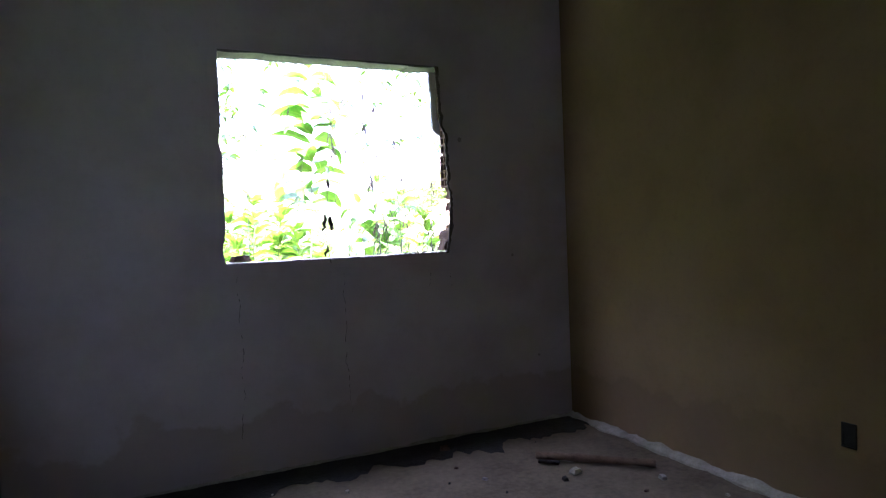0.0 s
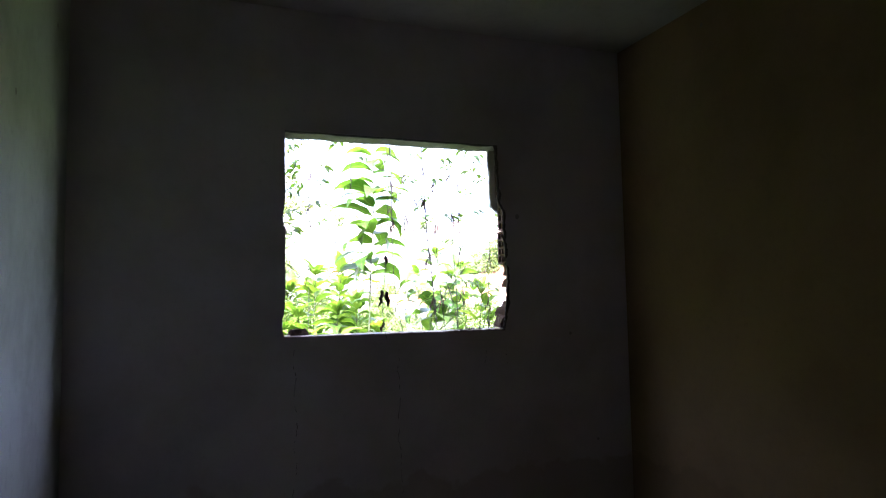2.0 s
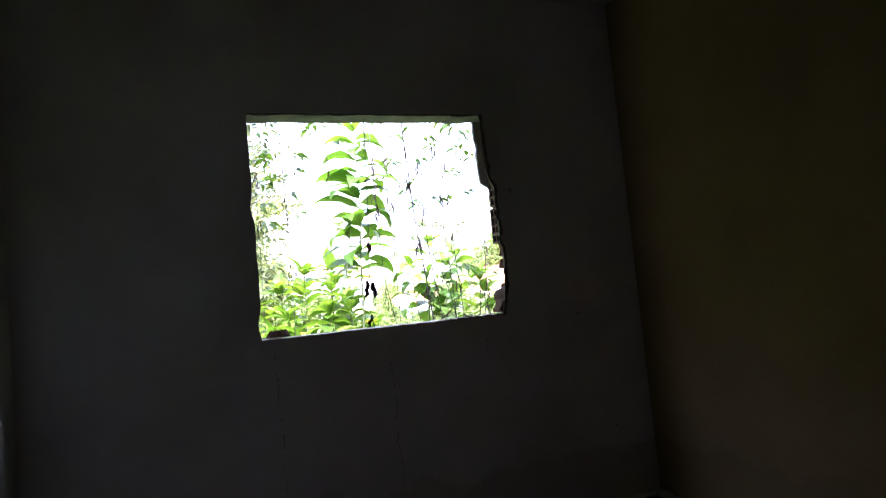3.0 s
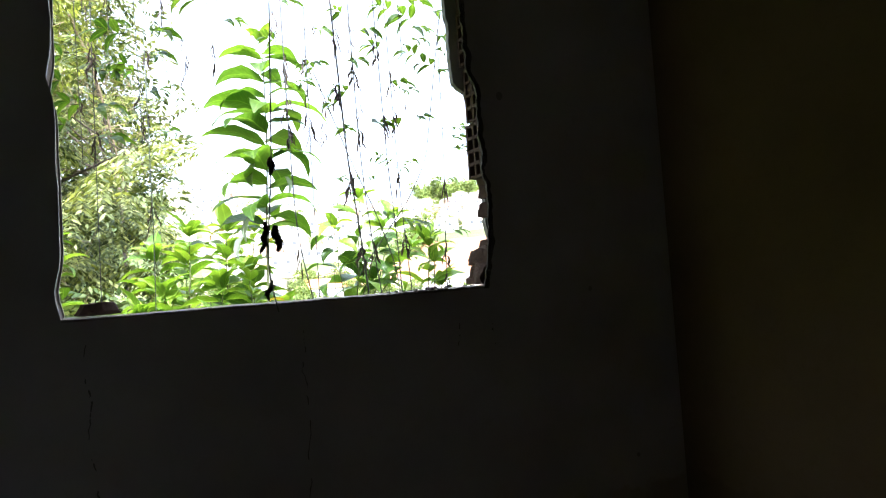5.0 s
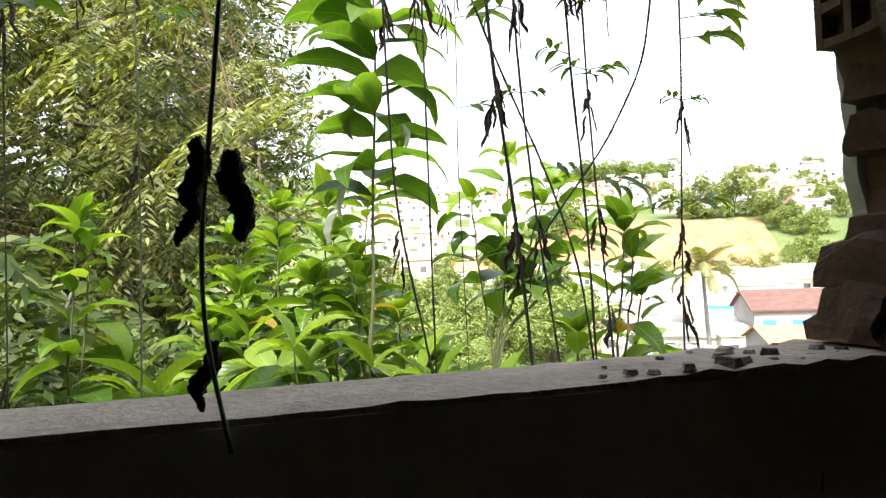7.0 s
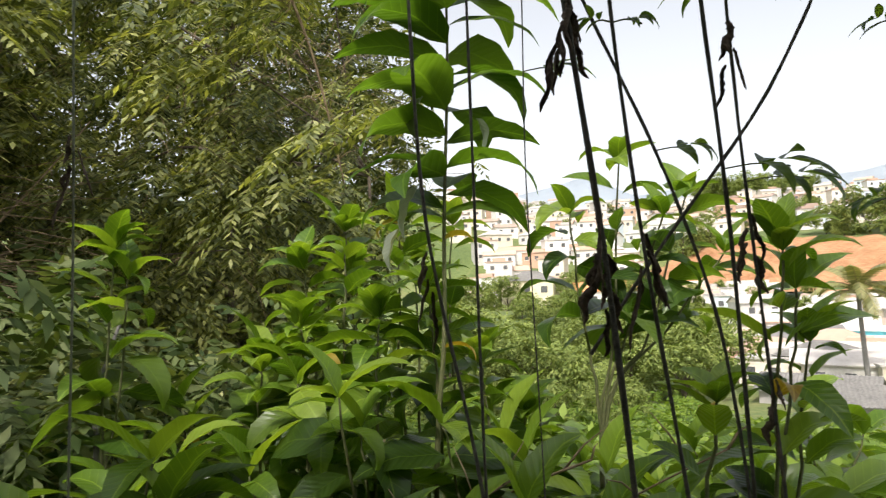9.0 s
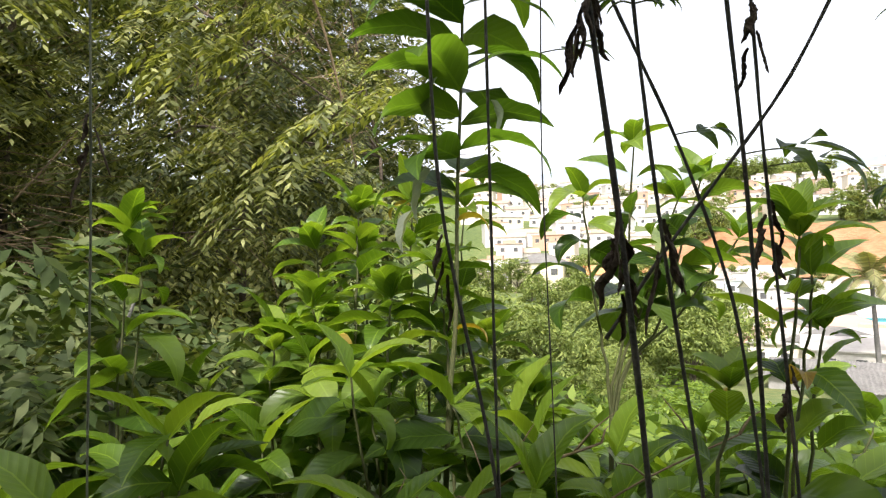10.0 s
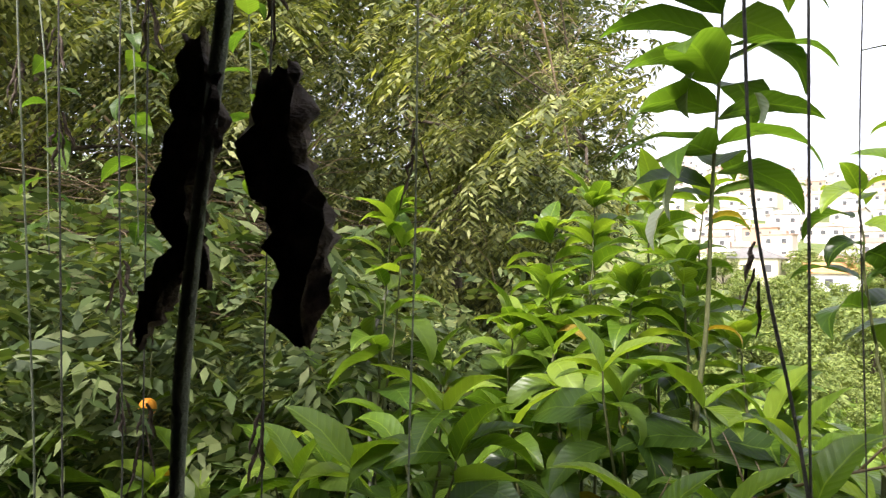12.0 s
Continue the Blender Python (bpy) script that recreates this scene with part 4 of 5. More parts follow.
# dry tangle of twigs and bare branches in the wood
for i, (b, r, e, b2, e2, rad_) in enumerate(((-18, 5.2, 22, -2, 12, 0.012), (-9, 5.6, 26, -4, 9, 0.016), (-46, 4.6, 2, -30, 3.5, 0.012), (-44, 4.4, 12, -28, -3, 0.010), (-26, 5.4, 3.2, -12, 4.2, 0.010),
                                             (-34, 4.8, -9, -20, -7, 0.009), (-20, 5.6, 24, -6, 22, 0.013), (-30, 5.0, 6, -24, 14, 0.009), (-12, 5.0, -7, -4, -8, 0.008))):
    x0, y0 = polar(b, r)
    x1, y1 = polar(b2, r + 0.4)
    q0, q1 = Vector((x0, y0, 1.2 + r * math.tan(radians(e)))), Vector((x1, y1, 1.2 + (r + 0.4) * math.tan(radians(e2))))
    bm = bmesh.new()
    pts_ = smooth_path((q0, q0.lerp(q1, 0.4) + Vector((0.05, 0, tr.uniform(-0.1, 0.12))), q1), 14)
    tube(bm, pts_, [rad_ * (1 - 0.5 * j / 13) for j in range(14)], 6)
    for j in range(3, 13, 2):
        e_ = pts_[j] + Vector((tr.uniform(-0.25, 0.25), tr.uniform(-0.1, 0.1), tr.uniform(-0.25, 0.2)))
        tube(bm, (pts_[j], pts_[j].lerp(e_, 0.5) + Vector((0, 0, 0.02)), e_), (0.005, 0.004, 0.002), 5)
    o = part("bare_branch", bm, M_DRY if i % 2 else M_BARK, smooth=True)
    tagged(o, "bare dry branch caught among the trees", "branch", "bare branches in the wood")
for q0, q1, k_ in (((1.30, 4.85, 0.50), (1.75, 4.75, 0.80), 0.006), ((1.25, 4.9, 0.42), (1.62, 4.95, 0.72), 0.005), ((1.45, 4.7, 0.45), (1.98, 4.55, 0.86), 0.004), ((1.05, 4.75, 0.5), (1.45, 4.65, 0.66), 0.004)):
    q0, q1 = Vector(q0), Vector(q1)
    bm = bmesh.new()
    pts_ = smooth_path((q0 + Vector((-0.1, 0, -0.9)), q0, q0.lerp(q1, 0.5) + Vector((0, 0, 0.05)), q1), 18)
    tube(bm, pts_, [k_ * (1 - 0.5 * j / 17) for j in range(18)], 6)
    for j in range(7, 18, 2):
        e_ = pts_[j] + Vector((tr.uniform(-0.12, 0.12), tr.uniform(-0.08, 0.08), tr.uniform(-0.06, 0.14)))
        tube(bm, (pts_[j], pts_[j].lerp(e_, 0.5) + Vector((0, 0, 0.01)), e_), (0.0035, 0.0025, 0.0012), 4)
    o = part("dry_branch", bm, M_DRY, smooth=True)
    tagged(o, "dry yellowish branch standing among the low shrubs", "branch", "dry branches among the shrubs")
bm = bmesh.new()
for i in range(420):
    b, e = (tr.gauss(-8, 5.0), tr.gauss(20, 5.5)) if i < 150 else (tr.uniform(-52, -8), tr.uniform(-6, 26))
    r = tr.uniform(4.6, 6.4)
    x, y = polar(b, r)
    q = Vector((x, y, 1.2 + r * math.tan(radians(e))))
    d = Vector((tr.uniform(-0.45, 0.45), tr.uniform(-0.2, 0.2), tr.uniform(-0.4, 0.12)))
    tube(bm, (q, q + d * 0.5 + Vector((0.05, 0, tr.uniform(-0.06, 0.06))), q + d), (0.0032, 0.0025, 0.0012), 3)
for i in range(260):
    b, e, r = tr.uniform(-52, -27), tr.gauss(3.5, 3.0), tr.uniform(4.2, 5.4)
    x, y = polar(b, r)
    q = Vector((x, y, 1.2 + r * math.tan(radians(e))))
    d = Vector((tr.uniform(0.25, 0.7) * tr.choice((-1, 1)), tr.uniform(-0.15, 0.15), tr.uniform(-0.22, 0.12)))
    tube(bm, (q, q + d * 0.5 + Vector((0, 0, tr.uniform(0.0, 0.05))), q + d), (0.004, 0.0035, 0.002), 3)
o = part("dry_twigs", bm, M_DRY)
tagged(o, "tangle of hanging dry brown twigs", "twigs", kind="stuff")

# ---- hanging vines ----
def dead_leaf_mesh(length, width, seed):
    """A withered leaf: rolled along its rib, crumpled and hanging."""
    nl, nw = 20, 10
    vs, fs = [], []
    for i in range(nl + 1):
        t = i / nl
        w = width * 0.5 * (0.25 + math.sin(math.pi * min(1.0, 0.08 + t * 0.92)) ** 0.7) * (1 + 0.35 * noise.noise((t * 5, seed, 2)))
        bend = 0.16 * length * noise.noise((t * 2.2, seed, 7))
        for j in range(nw + 1):
            a = (j / nw - 0.5) * (3.6 + 1.6 * noise.noise((t * 3, seed, 5)))
            rr = w * (1 + 0.75 * noise.noise((t * 13, j * 0.8, seed)))
            vs.append((math.sin(a) * rr + bend, t * length + 0.05 * length * noise.noise((j * 0.8, seed, t * 2)), math.cos(a) * rr * 0.8 - 0.5 * w))
    for i in range(nl):
        for j in range(nw):
            k = i * (nw + 1) + j
            fs.append((k, k + 1, k + nw + 2, k + nw + 1))
    me = bpy.data.meshes.new("dead_leaf")
    me.from_pydata(vs, [], fs)
    me.materials.append(M_DEAD)
    me.polygons.foreach_set("use_smooth", [True] * len(me.polygons))
    return me


DEAD = [dead_leaf_mesh(0.074, 0.0070, 1.0), dead_leaf_mesh(0.060, 0.0056, 4.0), dead_leaf_mesh(0.085, 0.0062, 7.0), dead_leaf_mesh(0.048, 0.0078, 11.0)]
LEAFLET = [leaf_mesh("leaflet", M_LEAF, 0.075, 0.028, d, 0.3, sd, 6, 2) for d, sd in ((40, 0.5), (80, 2.5))]


def vine(pts, r, dead=(), green=(), mat_=None, label="dark hanging vine stem with withered leaves", n_dead=4, dead_size=1.0):
    """A hanging stem from above the opening, with withered leaf clusters and green leaflets at given heights."""
    r *= 0.58
    bot = Vector(pts[-1])
    v_ = thing("hanging_vine", tuple(bot), label, "vine", "vines hanging outside the window")
    vr = random.Random(int(abs(bot.x * 1000 + bot.y * 77)))
    path = soft_path(pts, 60)
    path = [q + Vector((vr.uniform(-1, 1), vr.uniform(-1, 1), 0)) * r * 0.08 for q in path]
    bm_ = bmesh.new()
    tube(bm_, [q - bot for q in path], [r * (1 + 0.10 * math.sin(i * 1.3)) for i in range(60)], 8)
    part("stem", bm_, mat_ or M_VINE, v_, smooth=True)

    def at(z):
        return min(path, key=lambda q: abs(q.z - z)) - bot

    for z in dead:
        for k in range(n_dead):
            a = vr.uniform(0, math.tau)
            d = Vector((math.cos(a) * 0.30, math.sin(a) * 0.2, -1))
            share("dead_leaf", vr.choice(DEAD), v_, aim(at(z) + Vector((math.cos(a), math.sin(a), 0)) * (r + 0.004) + Vector((0, 0, -0.02 * k)), d, vr.uniform(0, 6), vr.uniform(0.8, 1.2) * dead_size, (0, 1, 0)))
    for z, azim, size in green:
        size *= 0.72
        base = at(z)
        a = radians(azim)
        out = Vector((math.sin(a), -0.2, 0.12)).normalized()
        bm_ = bmesh.new()
        stalk = smooth_path((base, base + out * 0.045 * size, base + out * 0.085 * size + Vector((0, 0, -0.01))), 6)
        tube(bm_, stalk, 0.0012, 4)
        part("stalk", bm_, M_STEM, v_)
        for k, (u, ang) in enumerate(((0.55, 60), (0.55, -60), (0.9, 45), (0.9, -45), (1.0, 0))):
            q = base + out * 0.085 * size * u
            d = Matrix.Rotation(radians(ang), 3, "Y" if abs(out.y) > 0.8 else "Z") @ out + Vector((0, 0, -0.35 + (0.5 if ang > 0 else -0.3)))
            share("leaflet", vr.choice(LEAFLET), v_, aim(q, d, vr.uniform(-0.6, 0.6), size * vr.uniform(0.8, 1.08)))
    return v_


vine(((0.80, 4.30, 2.9), (0.80, 4.30, 1.66), (0.80, 4.30, 1.29), (0.79, 4.30, 0.86), (0.80, 4.30, 0.1)), 0.0036, (1.47, 1.45, 1.85, 2.1), ((1.78, 80, 1.4), (1.98, -80, 1.4)), mat_=M_VINE_GREEN, n_dead=2)
vine(((1.33, 4.20, 2.9), (1.34, 4.20, 1.67), (1.35, 4.20, 1.31), (1.43, 4.20, 0.91), (1.47, 4.2, 0.3)), 0.0048, (1.92, 1.27, 2.12, 1.78), ((1.98, 80, 1.3), (2.15, -80, 1.2)))
vine(((1.44, 4.20, 2.9), (1.43, 4.20, 1.67), (1.43, 4.20, 1.28), (1.43, 4.20, 0.91), (1.45, 4.2, 0.2)), 0.0040, (1.85, 2.1), ((1.92, -85, 1.2), (2.2, 80, 1.3)))
vine(((1.54, 4.30, 2.9), (1.54, 4.30, 1.73), (1.53, 4.30, 1.42), (1.54, 4.30, 0.87), (1.54, 4.3, 0.2)), 0.0022, (1.95,), ((1.55, 80, 1.1), (1.82, 85, 1.4), (2.08, -80, 1.4)))
vine(((1.44, 3.96, 2.9), (1.51, 3.96, 1.57), (1.53, 3.96, 1.42), (1.55, 3.96, 1.23), (1.57, 3.96, 0.97), (1.60, 3.96, 0.25)), 0.0066, (1.57, 1.54, 1.27, 1.24, 1.9, 2.15), ((1.80, -70, 0.9), (2.0, 80, 1.5)))
vine(((1.55, 4.00, 2.9), (1.58, 4.00, 1.59), (1.59, 4.00, 1.47), (1.61, 4.00, 1.24), (1.65, 4.00, 0.95), (1.70, 4.0, 0.3)), 0.0045, (1.27, 1.75, 2.0), ((1.9, -80, 1.4), (2.15, 75, 1.4), (1.53, 60, 0.6), (1.53, -80, 0.5)))
vine(((1.43, 4.10, 2.0), (1.57, 4.10, 1.63), (1.68, 4.10, 1.38), (1.75, 4.10, 1.17), (1.78, 4.10, 0.91), (1.80, 4.1, 0.3)), 0.0044, (), ((1.39, 75, 0.9),))
vine(((1.66, 4.00, 2.9), (1.70, 4.00, 1.55), (1.72, 4.00, 1.33), (1.73, 4.00, 0.94), (1.75, 4.0, 0.2)), 0.0046, (1.82, 2.1), ((1.95, 80, 1.5), (1.58, 80, 1.0), (1.60, -70, 0.9), (1.36, 80, 1.3)))
vine(((1.76, 4.10, 2.9), (1.79, 4.10, 1.56), (1.80, 4.10, 1.34), (1.83, 4.10, 0.91), (1.85, 4.1, 0.2)), 0.0042, (1.56, 1.30, 1.08, 1.85, 2.05), ((1.92, 85, 1.5), (2.12, -80, 1.5), (1.62, 60, 1.1), (1.62, -75, 1.0), (1.34, 85, 1.4)))
vine(((2.02, 4.04, 2.3), (1.90, 4.04, 1.62), (1.80, 4.04, 1.44), (1.63, 4.04, 1.23), (1.55, 4.04, 1.12)), 0.0042, ())
vine(((1.99, 4.00, 2.9), (1.97, 4.00, 1.61), (1.95, 4.00, 1.25), (1.94, 4.00, 0.93), (1.94, 4.0, 0.2)), 0.0036, (1.52, 1.25, 1.10, 0.97), ((1.54, 85, 0.7), (1.54, -85, 0.7), (1.30, 85, 1.2), (1.30, -80, 0.9), (1.74, 85, 1.4), (1.70, 70, 1.5), (1.67, 100, 1.6), (1.95, 80, 1.6), (2.05, -80, 1.5)))
vine(((-0.24, 4.40, 2.9), (-0.22, 4.40, 1.85), (-0.14, 4.40, 0.8), (-0.12, 4.4, 0.0)), 0.0042, (1.7,), mat_=M_VINE_GREEN)
vine(((-0.10, 4.40, 2.9), (-0.10, 4.40, 1.8), (-0.06, 4.40, 0.7), (-0.05, 4.4, 0.0)), 0.0038, (1.75, 1.55))
vine(((0.02, 4.45, 2.9), (0.03, 4.45, 1.5), (0.06, 4.45, 0.7), (0.06, 4.4, 0.0)), 0.0035, (1.25, 0.95))
vine(((0.30, 4.2, 2.9), (0.30, 4.2, 1.6), (0.31, 4.2, 0.3)), 0.0028, (1.75, 1.2, 0.95, 2.05), ((1.85, 80, 1.4), (2.1, -80, 1.4)))
vine(((0.62, 4.1, 2.9), (0.61, 4.1, 1.6), (0.60, 4.1, 0.3)), 0.0026, (1.72, 1.02, 2.0), ((1.8, -80, 1.4), (2.1, 85, 1.4)))

# leafy shoots trailing from above the opening
for x, y, zb, dead, green in ((1.80, 4.02, 2.10, (2.30,), ((2.26, -80, 1.7), (2.20, 80, 1.6), (2.14, 60, 1.5), (2.32, 85, 1.6))),
                              (1.93, 4.05, 1.96, (), ((2.24, -80, 1.9), (2.18, 80, 1.8), (2.08, -70, 1.7), (2.02, 75, 1.5), (2.30, 85, 1.9), (2.12, 95, 1.7))),
                              (1.02, 4.05, 1.95, (2.06, 2.0), ((2.24, 80, 1.6), (2.20, -80, 1.7), (2.14, 70, 1.4), (2.28, -75, 1.5))),
                              (0.92, 4.1, 1.92, (2.12, 2.04, 1.98), ((2.26, 75, 1.3),)),
                              (0.75, 4.0, 1.62, (1.86, 1.72), ((2.06, 80, 1.5), (2.03, -80, 1.7), (1.96, 75, 1.4), (1.93, -70, 1.3), (1.84, 80, 1.2))),
                              (0.56, 4.05, 1.60, (1.82,), ((1.90, 80, 1.8), (1.86, -80, 1.6), (1.78, 70, 1.7), (1.72, -75, 1.6), (1.66, 80, 1.7), (1.95, -85, 1.5))),
                              (0.66, 4.0, 2.05, (2.18, 2.10), ((2.24, 80, 1.2),)), (0.84, 4.05, 2.08, (2.2, 2.14), ()),
                              (1.37, 4.05, 1.62, (1.76, 1.72, 1.9), ((2.02, 80, 1.2),)), (1.45, 4.1, 1.64, (1.80, 1.74, 2.22), ()),
                              (1.58, 4.05, 1.95, (2.20, 2.12, 2.02), ((2.24, -80, 1.1),)), (1.62, 4.1, 1.66, (1.98, 1.86), ((1.78, 85, 1.5), (1.75, -80, 1.4))),
                              (1.70, 4.1, 2.04, (2.22, 2.16), ()), (1.27, 4.1, 2.1, (2.24, 2.18), ((2.28, 80, 1.2),)),
                              (0.58, 4.0, 2.1, (), ((2.28, 80, 1.6), (2.24, -80, 1.5), (2.18, 75, 1.2))), (1.84, 4.1, 1.70, (1.88,), ((1.82, 80, 1.5), (1.78, -80, 1.4)))):
    vine(((x - 0.02, y, 2.9), (x, y, 2.4), (x + 0.01, y, zb)), 0.0022, dead, green, n_dead=3, dead_size=0.6, label="thin trailing shoot with green and withered leaves")

# the vine nearest the opening, trailing onto the sill
near = vine(((1.075, 3.31, 2.08), (1.046, 3.30, 1.463), (1.030, 3.299, 1.292), (1.022, 3.296, 1.23), (1.020, 3.292, 1.14), (1.040, 3.289, 1.04)), 0.0036, (), (), M_VINE_GREEN, "grey-green vine stem with two large withered leaves")
NEAR = Vector((1.040, 3.289, 1.04))
big_dead = [dead_leaf_mesh(0.076, 0.0175, 2.0), dead_leaf_mesh(0.072, 0.0150, 9.0), dead_leaf_mesh(0.042, 0.010, 14.0)]
for me, q, d, sc in ((big_dead[0], (1.046, 3.303, 1.282), (0.10, 0.0, -1), 1.0), (big_dead[1], (1.020, 3.303, 1.293), (0.03, 0.0, -1), 1.0), (big_dead[2], (1.022, 3.303, 1.236), (-0.5, 0.0, -0.75), 0.9),
                     (big_dead[1], (1.030, 3.300, 1.128), (-0.25, 0.05, -1), 0.8), (big_dead[0], (1.045, 3.306, 1.475), (-0.05, 0, -1), 0.7), (big_dead[2], (1.05, 3.306, 1.47), (0.15, 0, -1), 0.8)):
    share("dead_leaf", me, near, aim(Vector(q) - NEAR, d, 0.4, sc, (0, 1, 0)))

# leafy climbers hanging before the wood
cr = random.Random(63)
for x, y, z0, z1, n_, sz_ in ((0.05, 4.95, 1.45, 2.05, 12, 0.62), (-0.32, 4.9, 1.30, 1.95, 11, 0.60), (-0.75, 5.0, 1.2, 1.9, 10, 0.62)):
    c_ = thing("climbing_vine", (x, y, z0), "climbing vine with drooping soft green leaves", "vine", "leafy climbers before the wood")
    path = soft_path(((x - 0.1, y + 0.1, 3.2), (x - 0.03, y, z1 + 0.3), (x + 0.02, y, z1), (x + 0.05, y, z0)), 40)
    bm = bmesh.new()
    tube(bm, [q - c_.location for q in path], [0.004 - 0.002 * i / 39 for i in range(40)], 6)
    part("stem", bm, M_VINE_GREEN, c_, smooth=True)
    for k in range(n_):
        z_ = z0 + (z1 - z0) * k / (n_ - 1)
        o_ = min(path, key=lambda q: abs(q.z - z_)) - c_.location
        a = k * 2.4 + cr.uniform(-0.4, 0.4)
        add_leaf(c_, cr.choice(LEAF_FULL[:3]), o_, Vector((math.cos(a), math.sin(a), cr.uniform(-0.6, 0.1))), cr, sz_ * cr.uniform(0.8, 1.2), 0.6)

# pale sapling trunk among the undergrowth
bm = bmesh.new()
sx, sy = polar(-23.6, 2.75)
tube(bm, smooth_path(((sx + 0.03, sy, ground_z(sx, sy) - 0.05), (sx + 0.01, sy, 0.55), (sx, sy + 0.02, 0.86), (sx + 0.06, sy + 0.1, 1.15)), 18), [0.014 - 0.008 * i / 17 for i in range(18)], 8)
o = part("sapling_trunk", bm, M_FIBRE, smooth=True)
tagged(o, "thin pale bare sapling trunk in the undergrowth", "sapling")

# orange fruit in the undergrowth
fx, fy = polar(-41.0, 2.9)
fruit = thing("orange_fruit", (fx, fy, 1.2 - 2.9 * math.tan(radians(10.8))), "small ripe orange fruit hanging in the undergrowth", "fruit")
bm = bmesh.new()
bmesh.ops.create_uvsphere(bm, u_segments=14, v_segments=9, radius=0.034)
for v in bm.verts:
    v.co.z *= 1.12
    v.co += noise.noise_vector(v.co * 30) * 0.003
part("skin", bm, M_ORANGE, fruit, smooth=True)
bm = bmesh.new()
tube(bm, ((0, 0, 0.03), (0.01, 0, 0.08), (0.0, 0.02, 0.22)), 0.003, 5)
part("stalk", bm, M_STEM, fruit)

# ---- leafy slope below ----
sl = []
sr = random.Random(8)
while len(sl) < 11000:
    b = sr.uniform(-6, 62)
    r = 7.0 + 36.0 * sr.random() ** 1.4
    x, y = polar(b, r)
    if (b < 12 and r < 9) or (b > 26 and r > 30):
        continue
    hgt = 0.25 + 0.9 * max(0.0, noise.noise((x * 0.55, y * 0.55, 3.0)) + 0.3)
    sl.append((x, y, ground_z(x, y) + hgt * sr.uniform(0.5, 1.0)))
sl = np.array(sl)
dirs = nprng.normal(0, 1, sl.shape) * np.array((1, 1, 0.3)) + np.array((0, -0.2, 0.25))
v, f = spray_arrays(sl, dirs, 0.34, 3, 0.30, nprng)
o = quads("slope_foliage", v, f, M_GRASSY)
tagged(o, "bright green leafy creepers covering the slope", "foliage", kind="stuff")


# ---- bushes and trees among the houses ----
def bush_proto(seed, n, flat, material):
    bp = np.random.RandomState(seed)
    lobes = bp.normal(0, 0.33, (9, 3)) * np.array((1, 1, flat)) + np.array((0, 0, 0.55 * flat + 0.15))
    pts_ = []
    for l in lobes:
        q = bp.normal(0, 1, (n // 9, 3))
        q /= np.linalg.norm(q, axis=1, keepdims=True)
        pts_.append(l + q * bp.uniform(0.16, 0.30) * np.array((1, 1, 0.8)) * bp.uniform(0.7, 1.05, (len(q), 1)))
    c = np.concatenate(pts_)
    c[:, 2] = np.maximum(c[:, 2], 0.02)
    return spray_arrays(c, bp.normal(0, 1, c.shape), 0.07, 2, 0.085, bp)


protos = []
for sd, flat in ((1, 0.9), (2, 0.7), (3, 1.2)):
    v, f = bush_proto(sd, 900, flat, M_FAR_LEAF)
    t_ = thing("valley_tree", (0, -400, ground_z(0, -400)), "bushy green tree standing among the houses", "tree", "trees among the houses")
    quads("crown", v, f, M_FAR_LEAF, t_)
    bm = bmesh.new()
    tube(bm, ((0, 0, -0.05), (0.02, 0, 0.25), (0.0, 0.02, 0.6)), (0.035, 0.025, 0.012), 6)
    for a in (0.5, 2.5, 4.4):
        tube(bm, ((0.01, 0, 0.25), (0.12 * math.cos(a), 0.12 * math.sin(a), 0.45), (0.28 * math.cos(a), 0.28 * math.sin(a), 0.62)), (0.018, 0.012, 0.005), 5)
    part("trunk", bm, M_BARK, t_)
    protos.append(t_)


def put_tree(k, b, r, size, first=[True, True, True]):
    x, y = polar(b, r)
    m = pose(x, y, ground_z(x, y) - 0.1, 0, 0, b * 37) @ Matrix.Scale(size, 4)
    if first[k]:
        protos[k].matrix_basis = m
        first[k] = False
        return
    c = copy_thing(protos[k], Matrix.Identity(4))
    c.matrix_basis = m


vt = random.Random(17)
for i in range(80):
    put_tree(vt.randrange(3), vt.uniform(2, 26), vt.uniform(42, 120), vt.uniform(2.5, 5.0))
for i in range(40):
    put_tree(vt.randrange(3), vt.uniform(24, 52), vt.uniform(64, 135), vt.uniform(1.5, 2.6))
for i in range(40):
    put_tree(vt.randrange(3), vt.uniform(-3, 19), vt.uniform(20, 55), vt.uniform(1.0, 2.4))
for i in range(45):
    put_tree(vt.randrange(3), vt.uniform(4, 50), vt.uniform(190, 330), vt.uniform(3.5, 6.5))
for i in range(40):
    put_tree(vt.randrange(3), vt.uniform(26, 34), vt.uniform(330, 400), vt.uniform(8, 13))
for i in range(26):
    put_tree(vt.randrange(3), vt.uniform(42, 52), vt.uniform(120, 195), vt.uniform(3, 6))
for b, r, s_ in ((37.5, 193, 9), (39.0, 194, 10), (36, 195, 8), (40.5, 190, 8), (34.8, 196, 7), (42.5, 178, 8), (26.5, 182, 9), (24.5, 176, 8)):
    put_tree(vt.randrange(3), b, r, s_)

